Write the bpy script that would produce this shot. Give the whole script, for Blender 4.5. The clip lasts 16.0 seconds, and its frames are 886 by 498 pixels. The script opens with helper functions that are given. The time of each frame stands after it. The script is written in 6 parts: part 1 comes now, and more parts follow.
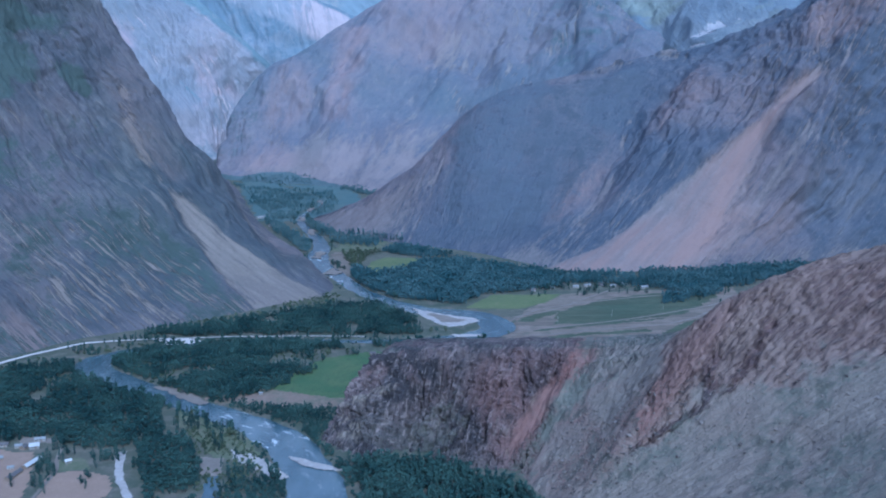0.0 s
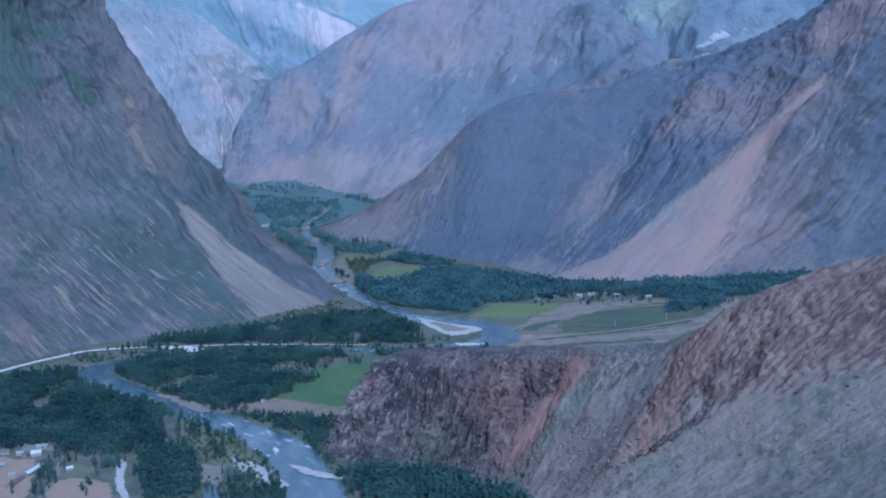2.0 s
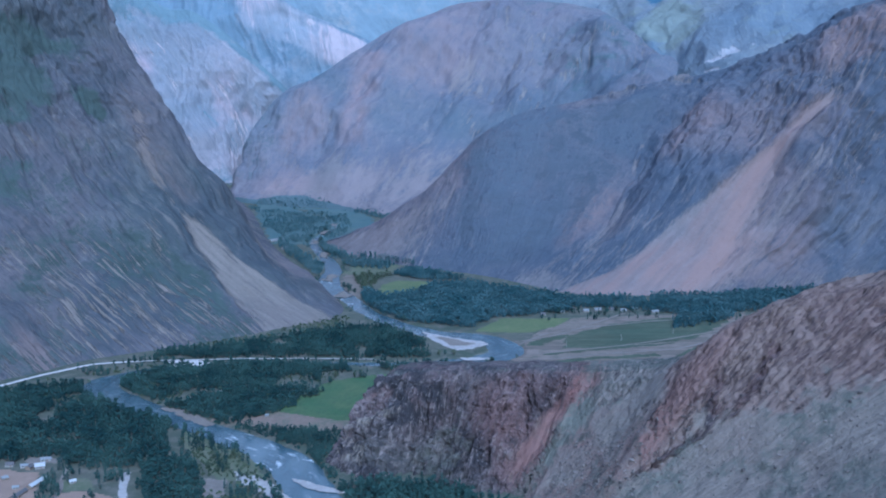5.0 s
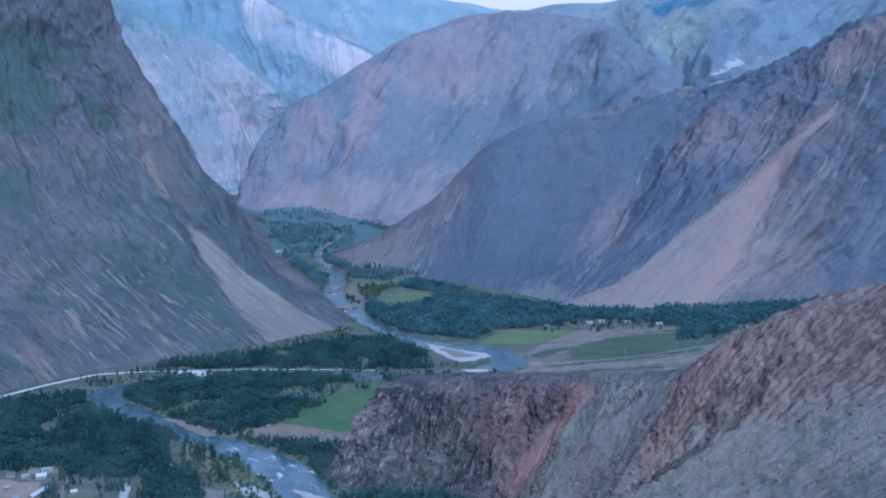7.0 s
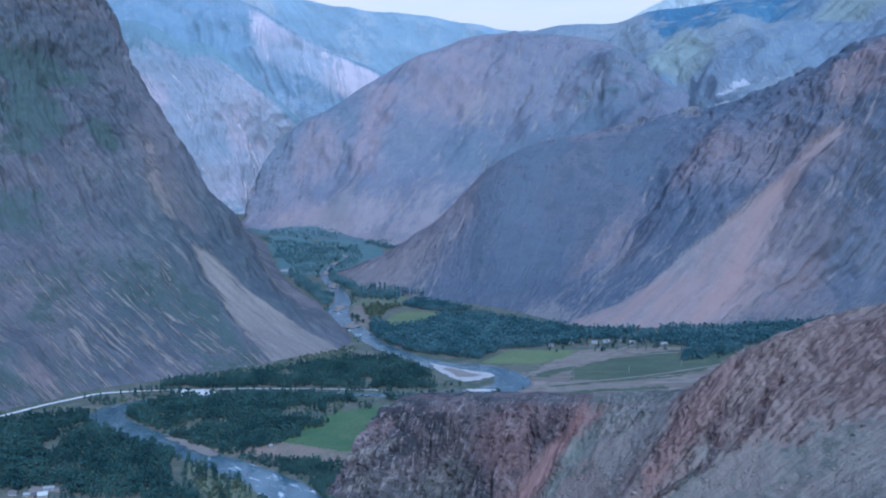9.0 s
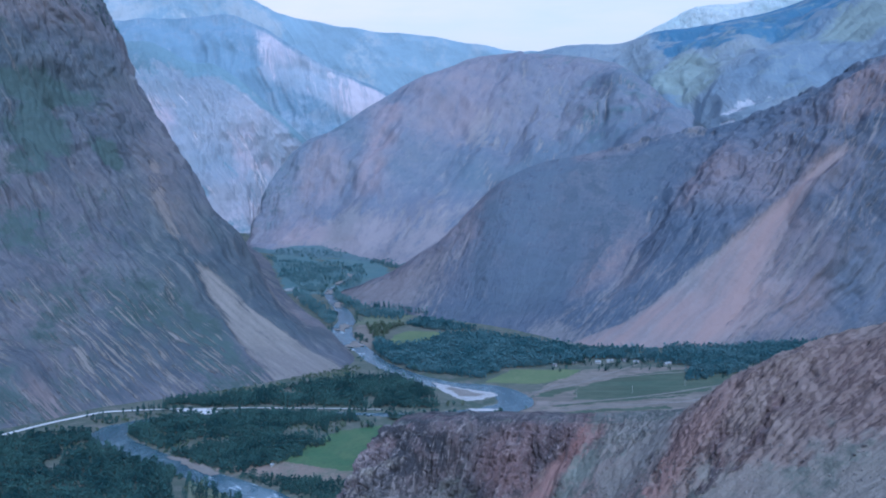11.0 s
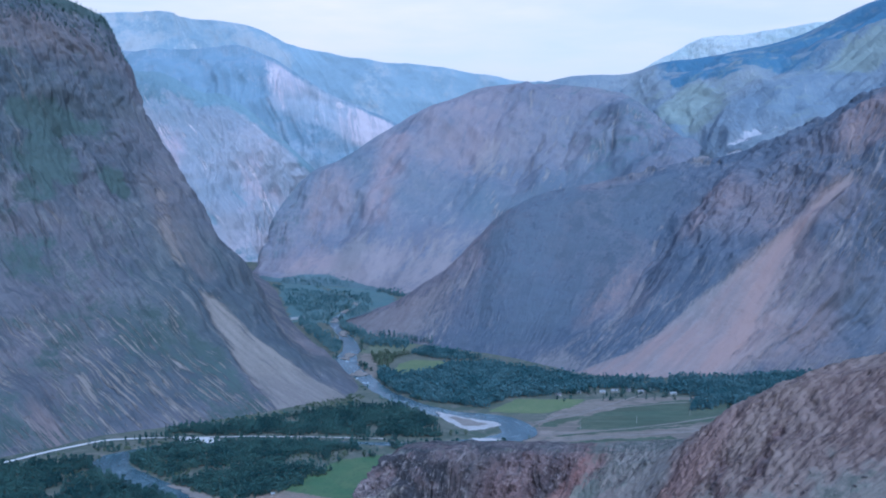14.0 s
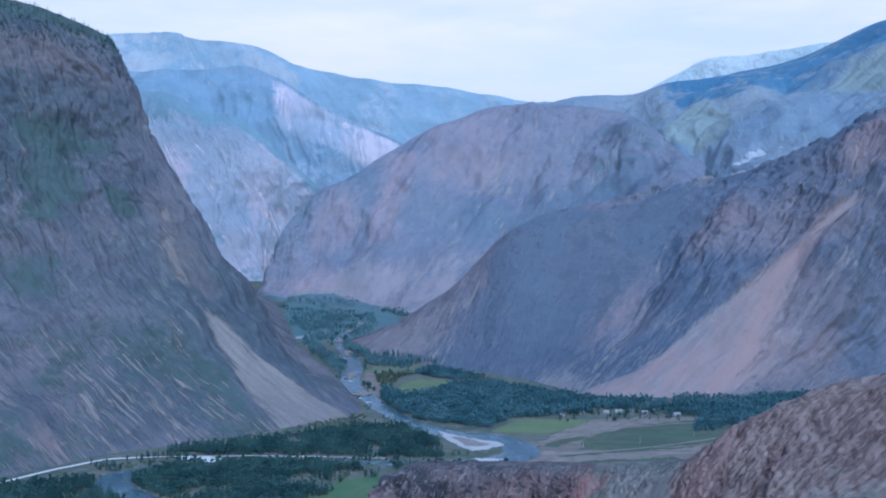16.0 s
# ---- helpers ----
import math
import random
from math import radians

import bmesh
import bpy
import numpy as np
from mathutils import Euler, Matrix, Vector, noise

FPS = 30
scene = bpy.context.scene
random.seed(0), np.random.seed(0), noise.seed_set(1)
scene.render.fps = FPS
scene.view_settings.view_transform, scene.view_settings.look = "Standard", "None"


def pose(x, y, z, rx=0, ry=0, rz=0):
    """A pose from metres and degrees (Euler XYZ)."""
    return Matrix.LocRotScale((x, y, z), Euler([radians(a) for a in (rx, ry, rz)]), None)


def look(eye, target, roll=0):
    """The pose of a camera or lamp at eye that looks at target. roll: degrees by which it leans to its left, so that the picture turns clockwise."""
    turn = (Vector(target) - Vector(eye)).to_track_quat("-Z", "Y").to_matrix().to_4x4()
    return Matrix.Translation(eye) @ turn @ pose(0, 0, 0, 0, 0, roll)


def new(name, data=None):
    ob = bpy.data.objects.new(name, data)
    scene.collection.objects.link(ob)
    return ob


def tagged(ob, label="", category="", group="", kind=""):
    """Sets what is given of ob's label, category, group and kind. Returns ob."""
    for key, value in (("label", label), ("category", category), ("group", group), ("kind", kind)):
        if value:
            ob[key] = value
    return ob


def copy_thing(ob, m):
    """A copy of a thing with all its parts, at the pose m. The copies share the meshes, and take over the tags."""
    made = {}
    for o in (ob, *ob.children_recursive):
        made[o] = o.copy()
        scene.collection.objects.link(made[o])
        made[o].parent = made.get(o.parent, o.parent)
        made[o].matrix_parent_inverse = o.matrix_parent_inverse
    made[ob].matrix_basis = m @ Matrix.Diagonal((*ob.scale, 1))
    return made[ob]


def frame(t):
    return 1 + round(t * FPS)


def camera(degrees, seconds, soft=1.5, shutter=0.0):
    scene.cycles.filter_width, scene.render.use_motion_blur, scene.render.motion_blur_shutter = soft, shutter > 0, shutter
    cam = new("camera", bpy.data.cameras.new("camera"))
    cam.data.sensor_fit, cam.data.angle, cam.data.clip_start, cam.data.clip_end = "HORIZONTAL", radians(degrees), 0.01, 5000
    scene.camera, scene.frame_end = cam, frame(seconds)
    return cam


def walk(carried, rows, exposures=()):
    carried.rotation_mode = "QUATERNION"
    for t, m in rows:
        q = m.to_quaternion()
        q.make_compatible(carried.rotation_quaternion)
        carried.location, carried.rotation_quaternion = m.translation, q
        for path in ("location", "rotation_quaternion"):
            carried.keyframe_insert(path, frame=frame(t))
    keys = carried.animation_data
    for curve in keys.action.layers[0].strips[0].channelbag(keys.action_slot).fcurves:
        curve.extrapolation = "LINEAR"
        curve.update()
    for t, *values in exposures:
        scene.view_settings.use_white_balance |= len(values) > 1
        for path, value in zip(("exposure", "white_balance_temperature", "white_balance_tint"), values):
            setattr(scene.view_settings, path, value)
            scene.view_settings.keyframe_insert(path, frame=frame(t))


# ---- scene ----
cam = camera(50.0, 16.0, soft=2.0)
walk(cam, [
    (0.0, pose(0.00, 0.00, 326.40, 79.237, 0.094, -1.737)),
    (0.5, pose(1.08, -0.20, 326.32, 79.383, 0.055, -1.623)),
    (1.0, pose(2.17, -0.39, 326.24, 79.496, 0.032, -1.529)),
    (1.5, pose(3.26, -0.60, 326.16, 79.637, 0.060, -1.425)),
    (2.0, pose(4.36, -0.80, 326.08, 79.781, 0.026, -1.325)),
    (2.5, pose(5.47, -1.01, 325.99, 79.910, 0.026, -1.206)),
    (3.0, pose(6.59, -1.22, 325.91, 80.048, -0.012, -1.092)),
    (3.5, pose(7.71, -1.43, 325.82, 80.197, -0.030, -0.995)),
    (4.0, pose(8.84, -1.65, 325.74, 80.379, 0.000, -0.891)),
    (6.5, pose(14.61, -2.77, 325.30, 81.174, -0.024, -0.325)),
    (7.0, pose(15.79, -3.00, 325.21, 81.408, -0.043, -0.233)),
    (7.5, pose(16.97, -3.23, 325.12, 81.711, -0.057, -0.102)),
    (8.0, pose(18.17, -3.47, 325.03, 82.021, -0.034, 0.012)),
    (8.5, pose(19.37, -3.71, 324.93, 82.289, -0.066, 0.127)),
    (9.0, pose(20.57, -3.96, 324.84, 82.599, -0.069, 0.228)),
    (11.5, pose(26.72, -5.22, 324.36, 84.063, -0.086, 0.723)),
    (12.0, pose(27.97, -5.48, 324.26, 84.353, -0.094, 0.807)),
    (12.5, pose(29.23, -5.75, 324.16, 84.642, -0.109, 0.892)),
    (13.0, pose(30.50, -6.01, 324.06, 84.925, -0.138, 1.009)),
    (13.5, pose(31.77, -6.28, 323.96, 85.245, -0.145, 1.086)),
    (14.0, pose(33.05, -6.55, 323.86, 85.544, -0.161, 1.200)),
    (14.5, pose(34.34, -6.83, 323.76, 85.839, -0.142, 1.293)),
    (15.0, pose(35.64, -7.11, 323.66, 86.140, -0.164, 1.408)),
    (15.5, pose(36.94, -7.39, 323.55, 86.425, -0.192, 1.526)),
    (16.0, pose(38.25, -7.67, 323.45, 86.735, -0.221, 1.610)),
], exposures=[(0.0, 1.27, 4190, 3), (16.0, 1.27, 4190, 3)])

# ---- world, sun ----
SUN_EL, SUN_AZ = radians(40), radians(165)      # azimuth clockwise from +y


def make_world():
    w = bpy.data.worlds.new("evening_sky")
    scene.world = w
    w.use_nodes = True
    nt = w.node_tree
    nt.nodes.clear()
    N, L = nt.nodes.new, nt.links.new
    out, bg = N("ShaderNodeOutputWorld"), N("ShaderNodeBackground")
    sky = N("ShaderNodeTexSky")
    sky.sky_type, sky.sun_disc = "NISHITA", False
    sky.sun_elevation, sky.sun_rotation = SUN_EL, SUN_AZ
    sky.air_density, sky.dust_density, sky.ozone_density = 1.3, 1.5, 2.0
    co, sep = N("ShaderNodeTexCoord"), N("ShaderNodeSeparateXYZ")
    L(co.outputs["Generated"], sep.inputs[0])
    # thin cloud sheet, thicker towards the horizon
    mp = N("ShaderNodeMapping")
    mp.inputs["Scale"].default_value = (2.2, 2.2, 11.0)
    L(co.outputs["Generated"], mp.inputs[0])
    nz = N("ShaderNodeTexNoise")
    nz.inputs["Scale"].default_value, nz.inputs["Detail"].default_value, nz.inputs["Roughness"].default_value = 1.6, 6.0, 0.55
    L(mp.outputs[0], nz.inputs["Vector"])
    cr = N("ShaderNodeMapRange")
    cr.inputs[1].default_value, cr.inputs[2].default_value = 0.36, 0.66
    cr.inputs[3].default_value, cr.inputs[4].default_value = 0.90, 1.0
    L(nz.outputs[0], cr.inputs[0])
    hz = N("ShaderNodeMapRange")
    hz.inputs[1].default_value, hz.inputs[2].default_value = 0.20, 0.50
    hz.inputs[3].default_value, hz.inputs[4].default_value = 1.0, 0.18
    L(sep.outputs["Z"], hz.inputs[0])
    mul = N("ShaderNodeMath")
    mul.operation = "MULTIPLY"
    L(cr.outputs[0], mul.inputs[0])
    L(hz.outputs[0], mul.inputs[1])
    mix = N("ShaderNodeMix")
    mix.data_type = "RGBA"
    L(mul.outputs[0], mix.inputs[0])
    L(sky.outputs[0], mix.inputs[6])
    tone = N("ShaderNodeMix")
    tone.data_type = "RGBA"
    tone.inputs[6].default_value, tone.inputs[7].default_value = (3.7, 2.85, 2.35, 1), (4.8, 3.5, 2.7, 1)
    L(cr.outputs[0], tone.inputs[0])
    cl = N("ShaderNodeMapRange")
    cl.inputs[1].default_value, cl.inputs[2].default_value = 0.34, 0.62
    L(nz.outputs[0], cl.inputs[0])
    L(cl.outputs[0], tone.inputs[0])
    # paler and bluer just over the horizon
    low, lowmix = N("ShaderNodeMapRange"), N("ShaderNodeMix")
    low.inputs[1].default_value, low.inputs[2].default_value = 0.03, 0.17
    lowmix.data_type = "RGBA"
    lowmix.inputs[6].default_value = (3.3, 2.75, 2.4, 1)
    L(sep.outputs["Z"], low.inputs[0])
    L(low.outputs[0], lowmix.inputs[0])
    L(tone.outputs[2], lowmix.inputs[7])
    L(lowmix.outputs[2], mix.inputs[7])
    L(mix.outputs[2], bg.inputs["Color"])
    bg.inputs["Strength"].default_value = 0.10
    L(bg.outputs[0], out.inputs["Surface"])


make_world()
sun = new("sun", bpy.data.lights.new("sun", "SUN"))
sun.data.energy, sun.data.angle, sun.data.color = 1.25, radians(10), (1.0, 0.93, 0.86)
sun.matrix_world = look((0, 0, 0), (-math.sin(SUN_AZ) * math.cos(SUN_EL), -math.cos(SUN_AZ) * math.cos(SUN_EL), -math.sin(SUN_EL)))


# ---- noise on arrays ----
def lattice(ix, iy, iz):
    h = (ix.astype(np.int64) * 374761393 + iy.astype(np.int64) * 668265263 + iz.astype(np.int64) * 1274126177) & 0xFFFFFFFF
    h = ((h ^ (h >> 13)) * 1274126177) & 0xFFFFFFFF
    h = h ^ (h >> 16)
    return (h & 0xFFFF) / 32767.5 - 1.0


def vnoise(x, y, z):
    fx, fy, fz = np.floor(x), np.floor(y), np.floor(z)
    x, y, z = x - fx, y - fy, z - fz
    sx, sy, sz = (a * a * a * (a * (a * 6 - 15) + 10) for a in (x, y, z))
    r = 0
    for dx in (0, 1):
        for dy in (0, 1):
            for dz in (0, 1):
                wgt = (sx if dx else 1 - sx) * (sy if dy else 1 - sy) * (sz if dz else 1 - sz)
                r = r + wgt * lattice(fx + dx, fy + dy, fz + dz)
    return r


def fbm(x, y, z, octaves=4, gain=0.5):
    r, a, tot = 0, 1.0, 0
    for k in range(octaves):
        r = r + a * vnoise(x * 2 ** k + 17.3 * k, y * 2 ** k - 9.1 * k, z * 2 ** k + 4.7 * k)
        tot += a
        a *= gain
    return r / tot


def ridged(x, y, z, octaves=4, gain=0.55):
    r, a, tot = 0, 1.0, 0
    for k in range(octaves):
        r = r + a * (1 - 2 * np.abs(vnoise(x * 2 ** k + 31.7 * k, y * 2 ** k + 5.9 * k, z * 2 ** k - 13.3 * k)))
        tot += a
        a *= gain
    return r / tot


def blocks(x, y, z):
    """Broken rock: each cell of a scattered lattice stands out by its own amount, with a cleft between neighbours."""
    fx, fy, fz = np.floor(x), np.floor(y), np.floor(z)
    d1, d2, h = np.full(x.shape, 9.0), np.full(x.shape, 9.0), np.zeros(x.shape)
    for i in (-1, 0, 1):
        for j in (-1, 0, 1):
            for k in (-1, 0, 1):
                cx, cy, cz = fx + i, fy + j, fz + k
                jx, jy, jz = lattice(cx, cy, cz), lattice(cx + 57, cy - 31, cz + 13), lattice(cx - 19, cy + 71, cz - 43)
                d = np.sqrt((cx + 0.5 + 0.45 * jx - x) ** 2 + (cy + 0.5 + 0.45 * jy - y) ** 2 + (cz + 0.5 + 0.45 * jz - z) ** 2)
                near = d < d1
                d2 = np.where(near, d1, np.minimum(d2, d))
                h = np.where(near, lattice(cx + 5, cy + 7, cz + 11), h)
                d1 = np.where(near, d, d1)
    return 0.7 * h + 0.6 * np.minimum(d2 - d1, 0.35) / 0.35 - 0.4


def smooth(a, lo, hi):
    t = np.clip((a - lo) / (hi - lo), 0, 1)
    return t * t * (3 - 2 * t)


def spline(points, n):
    """Catmull-Rom through the points, n samples evenly spaced in the parameter."""
    p = np.array(points, float)
    p = np.vstack([2 * p[0] - p[1], p, 2 * p[-1] - p[-2]])
    t = np.linspace(0, len(points) - 1 - 1e-9, n)
    i = t.astype(int)
    f = (t - i)[:, None]
    a, b, c, d = p[i], p[i + 1], p[i + 2], p[i + 3]
    return 0.5 * (2 * b + (c - a) * f + (2 * a - 5 * b + 4 * c - d) * f * f + (3 * b - a - 3 * c + d) * f ** 3)


# ---- mesh from arrays ----
def array_mesh(name, verts, faces, mat, smooth_faces=False):
    """faces: an (n, k) integer array."""
    me = bpy.data.meshes.new(name)
    verts, faces = np.asarray(verts, np.float32), np.asarray(faces, np.int32)
    n, k = faces.shape
    me.vertices.add(len(verts))
    me.vertices.foreach_set("co", verts.ravel())
    me.loops.add(n * k)
    me.loops.foreach_set("vertex_index", faces.ravel())
    me.polygons.add(n)
    me.polygons.foreach_set("loop_start", np.arange(0, n * k, k, dtype=np.int32))
    me.polygons.foreach_set("use_smooth", np.full(n, smooth_faces))
    me.update(calc_edges=True)
    me.validate()
    me.materials.append(mat)
    return me


def grid_faces(nu, nv):
    i = np.arange(nu - 1)[:, None] * nv + np.arange(nv - 1)[None]
    return np.stack([i, i + nv, i + nv + 1, i + 1], -1).reshape(-1, 4)


def attribute(me, name, values):
    at = me.attributes.new(name, "FLOAT", "POINT")
    at.data.foreach_set("value", np.asarray(values, np.float32).ravel())


def part(name, bm, material, parent, label=""):
    me = bpy.data.meshes.new(name)
    bm.to_mesh(me)
    bm.free()
    me.materials.append(material)
    ob = new(name, me)
    ob.parent = parent
    if label:
        ob["label"] = label
    return ob


# ---- materials ----
def node_material(name, rough=0.9, spec=0.2):
    m = bpy.data.materials.new(name)
    m.use_nodes = True
    nt = m.node_tree
    b = nt.nodes["Principled BSDF"]
    b.inputs["Roughness"].default_value = rough
    b.inputs["Specular IOR Level"].default_value = spec
    return m, nt, b


class Nodes:
    """Short hands for one node tree."""

    def __init__(self, nt):
        self.nt = nt

    def place(self):
        return self.nt.nodes.new("ShaderNodeNewGeometry").outputs["Position"]

    def attr(self, name, out="Fac"):
        n = self.nt.nodes.new("ShaderNodeAttribute")
        n.attribute_name = name
        return n.outputs[out]

    def noise(self, vec, scale, detail=5, rough=0.6, distort=0.0):
        n = self.nt.nodes.new("ShaderNodeTexNoise")
        n.inputs["Scale"].default_value, n.inputs["Detail"].default_value = scale, detail
        n.inputs["Roughness"].default_value, n.inputs["Distortion"].default_value = rough, distort
        self.nt.links.new(vec, n.inputs["Vector"])
        return n.outputs[0]

    def stretch(self, vec, sx, sy, sz):
        n = self.nt.nodes.new("ShaderNodeMapping")
        n.inputs["Scale"].default_value = (sx, sy, sz)
        self.nt.links.new(vec, n.inputs[0])
        return n.outputs[0]

    def span(self, val, a, b, c=0.0, d=1.0):
        n = self.nt.nodes.new("ShaderNodeMapRange")
        for k, v in enumerate((a, b, c, d)):
            n.inputs[k + 1].default_value = v
        self.nt.links.new(val, n.inputs[0])
        return n.outputs[0]

    def math(self, op, a, b):
        n = self.nt.nodes.new("ShaderNodeMath")
        n.operation = op
        for k, v in enumerate((a, b)):
            if isinstance(v, (int, float)):
                n.inputs[k].default_value = v
            else:
                self.nt.links.new(v, n.inputs[k])
        return n.outputs[0]

    def mix(self, fac, a, b):
        n = self.nt.nodes.new("ShaderNodeMix")
        n.data_type = "RGBA"
        for k, v in ((0, fac), (6, a), (7, b)):
            if isinstance(v, (int, float)):
                n.inputs[k].default_value = v
            elif isinstance(v, tuple):
                n.inputs[k].default_value = (*v, 1)
            else:
                self.nt.links.new(v, n.inputs[k])
        return n.outputs[2]

    def bump(self, height, strength, dist, b):
        n = self.nt.nodes.new("ShaderNodeBump")
        n.inputs["Strength"].default_value, n.inputs["Distance"].default_value = strength, dist
        self.nt.links.new(height, n.inputs["Height"])
        self.nt.links.new(n.outputs[0], b.inputs["Normal"])


def rock_material(name, rock, dark, pale, scree, red, grass, grain=1.0, glow=0.0, bite=1.0, long=1.0, calm=1.0):
    """Bare mountain side: rock with grain down the slope, bite sets its contrast, calm that of loose ground, long the length of its grain; masks 'scree', 'red', 'grass' lie on the mesh, 'run' is metres along and up."""
    m, nt, b = node_material(name, 0.95, 0.1)
    k = Nodes(nt)
    p, run = k.place(), k.attr("run", "Vector")
    wide = k.noise(p, 1 / (420 * grain), 3, 0.5, 0.4)
    patch = k.noise(p, 1 / (130 * grain), 4, 0.55, 0.3)
    knob = k.noise(p, 1 / (30 * grain), 4, 0.62, 0.2)
    speck = k.noise(p, 1 / (5.5 * grain), 3, 0.65)
    streak = k.noise(k.stretch(run, 1 / (15 * grain), 1 / (95 * grain * long), 1), 1.0, 6, 0.62, 0.15)
    rib = k.noise(k.stretch(run, 1 / (5 * grain), 1 / (26 * grain * long), 1), 1.0, 5, 0.62, 0.15)
    b1, b2, b3 = min(1.0, 0.8 * bite), 0.55 * bite, 0.35 * bite
    warm = tuple(0.5 * a + 0.5 * c for a, c in zip(rock, red))
    cool = tuple(0.55 * a + 0.45 * c for a, c in zip(dark, grass))
    col = k.mix(k.span(wide, 0.50, 0.62, 0, 0.7), rock, warm)
    col = k.mix(k.span(wide, 0.50, 0.38, 0, 0.7), col, cool)
    col = k.mix(k.span(patch, 0.48, 0.62, 0, b1), col, dark)
    col = k.mix(k.span(patch, 0.44, 0.32, 0, b3), col, pale)
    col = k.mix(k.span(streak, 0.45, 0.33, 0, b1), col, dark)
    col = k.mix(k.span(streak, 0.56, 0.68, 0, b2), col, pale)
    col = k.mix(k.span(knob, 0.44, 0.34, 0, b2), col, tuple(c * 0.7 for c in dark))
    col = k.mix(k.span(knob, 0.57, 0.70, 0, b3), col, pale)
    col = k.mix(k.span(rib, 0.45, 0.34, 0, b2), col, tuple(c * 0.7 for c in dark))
    col = k.mix(k.span(rib, 0.58, 0.70, 0, b2), col, pale)
    col = k.mix(k.math("MULTIPLY", k.attr("red"), k.span(k.math("ADD", streak, k.math("MULTIPLY", knob, 0.6)), 0.60, 0.95, 0.25, 0.9)), col, red)
    c2, c3 = 0.55 * bite * calm, 0.35 * bite * calm
    sc = k.mix(k.span(streak, 0.42, 0.60), tuple(c * (1 - 0.22 * bite * calm) for c in scree), scree)
    sc = k.mix(k.span(wide, 0.46, 0.60, 0, 0.3), sc, warm)
    sc = k.mix(k.span(patch, 0.48, 0.64, 0, 0.4), sc, tuple(c * 0.76 for c in scree))
    sc = k.mix(k.span(rib, 0.56, 0.68, 0, c3), sc, tuple(min(1, c * 1.25) for c in scree))
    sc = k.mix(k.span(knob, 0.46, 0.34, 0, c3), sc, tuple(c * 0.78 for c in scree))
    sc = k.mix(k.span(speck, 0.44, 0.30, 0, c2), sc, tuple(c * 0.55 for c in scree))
    sc = k.mix(k.span(speck, 0.58, 0.72, 0, c3), sc, tuple(min(1, c * 1.3) for c in scree))
    sc = k.mix(k.span(k.attr("red"), 0, 1, 0, 0.8), sc, red)
    dash = k.noise(k.stretch(run, 1 / (4.6 * grain), 1 / (50 * grain * long), 1), 1.0, 3, 0.6, 0.1)
    gap = k.noise(p, 1 / (70 * grain), 4, 0.65)
    dash = k.math("MULTIPLY", k.math("MULTIPLY", k.span(dash, 0.52, 0.60), k.span(gap, 0.42, 0.54, 0.15, 1.0)), k.attr("dash"))
    loose = k.span(k.math("ADD", k.math("ADD", k.attr("scree"), dash), k.math("ADD", k.span(streak, 0.3, 0.7, -0.3, 0.3), k.span(rib, 0.3, 0.7, -0.25, 0.25))), 0.30, 0.70)
    col = k.mix(loose, col, sc)
    gr = k.mix(k.span(knob, 0.40, 0.60), grass, tuple(c * (1 - 0.28 * bite) for c in grass))
    gr = k.mix(k.span(speck, 0.45, 0.34, 0, 0.3), gr, tuple(c * 0.7 for c in grass))
    gr = k.mix(k.span(patch, 0.42, 0.60, 0, 0.5), gr, tuple(c * 1.25 for c in grass))
    col = k.mix(k.span(k.math("ADD", k.math("SUBTRACT", k.attr("grass"), dash), k.math("ADD", k.span(knob, 0.3, 0.7, -0.35, 0.35), k.span(speck, 0.3, 0.7, -0.2, 0.2))), 0.25, 0.75, 0.0, 0.88), col, gr)
    nt.links.new(col, b.inputs["Base Color"])
    hard = k.span(loose, 0, 1, 1.0, 0.35 * calm)
    # Bump from the same noises: its low spots are the darker ones above.
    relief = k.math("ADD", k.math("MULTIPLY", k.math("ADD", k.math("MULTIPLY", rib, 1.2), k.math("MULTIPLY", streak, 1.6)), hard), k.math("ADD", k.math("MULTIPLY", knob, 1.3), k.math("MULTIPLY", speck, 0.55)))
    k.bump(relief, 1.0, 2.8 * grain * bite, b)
    # A faint glow in the rock's own colour stands for haze before backdrop ridges.
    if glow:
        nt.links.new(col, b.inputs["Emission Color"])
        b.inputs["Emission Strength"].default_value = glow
    return m


def ground_material(name, a, b_, c, size=1.0, rows=0.0, rough=0.95):
    m, nt, b = node_material(name, rough, 0.15)
    k = Nodes(nt)
    p = k.place()
    big, mid, fine = k.noise(p, 0.012 / size, 5, 0.6), k.noise(p, 0.07 / size, 5, 0.65), k.noise(p, 0.6 / size, 4, 0.7)
    col = k.mix(k.span(big, 0.38, 0.62), a, b_)
    col = k.mix(k.span(mid, 0.48, 0.68, 0, 0.8), col, c)
    col = k.mix(k.span(fine, 0.5, 0.28, 0, 0.5), col, tuple(v * 0.55 for v in a))
    if rows:
        wv = k.noise(k.stretch(p, 0.01, 1 / rows, 1), 1.0, 3, 0.5, 0.3)
        col = k.mix(k.span(wv, 0.46, 0.6, 0, 0.6), col, tuple(v * 0.62 for v in b_))
    nt.links.new(col, b.inputs["Base Color"])
    k.bump(fine, 0.6, 0.4, b)
    return m


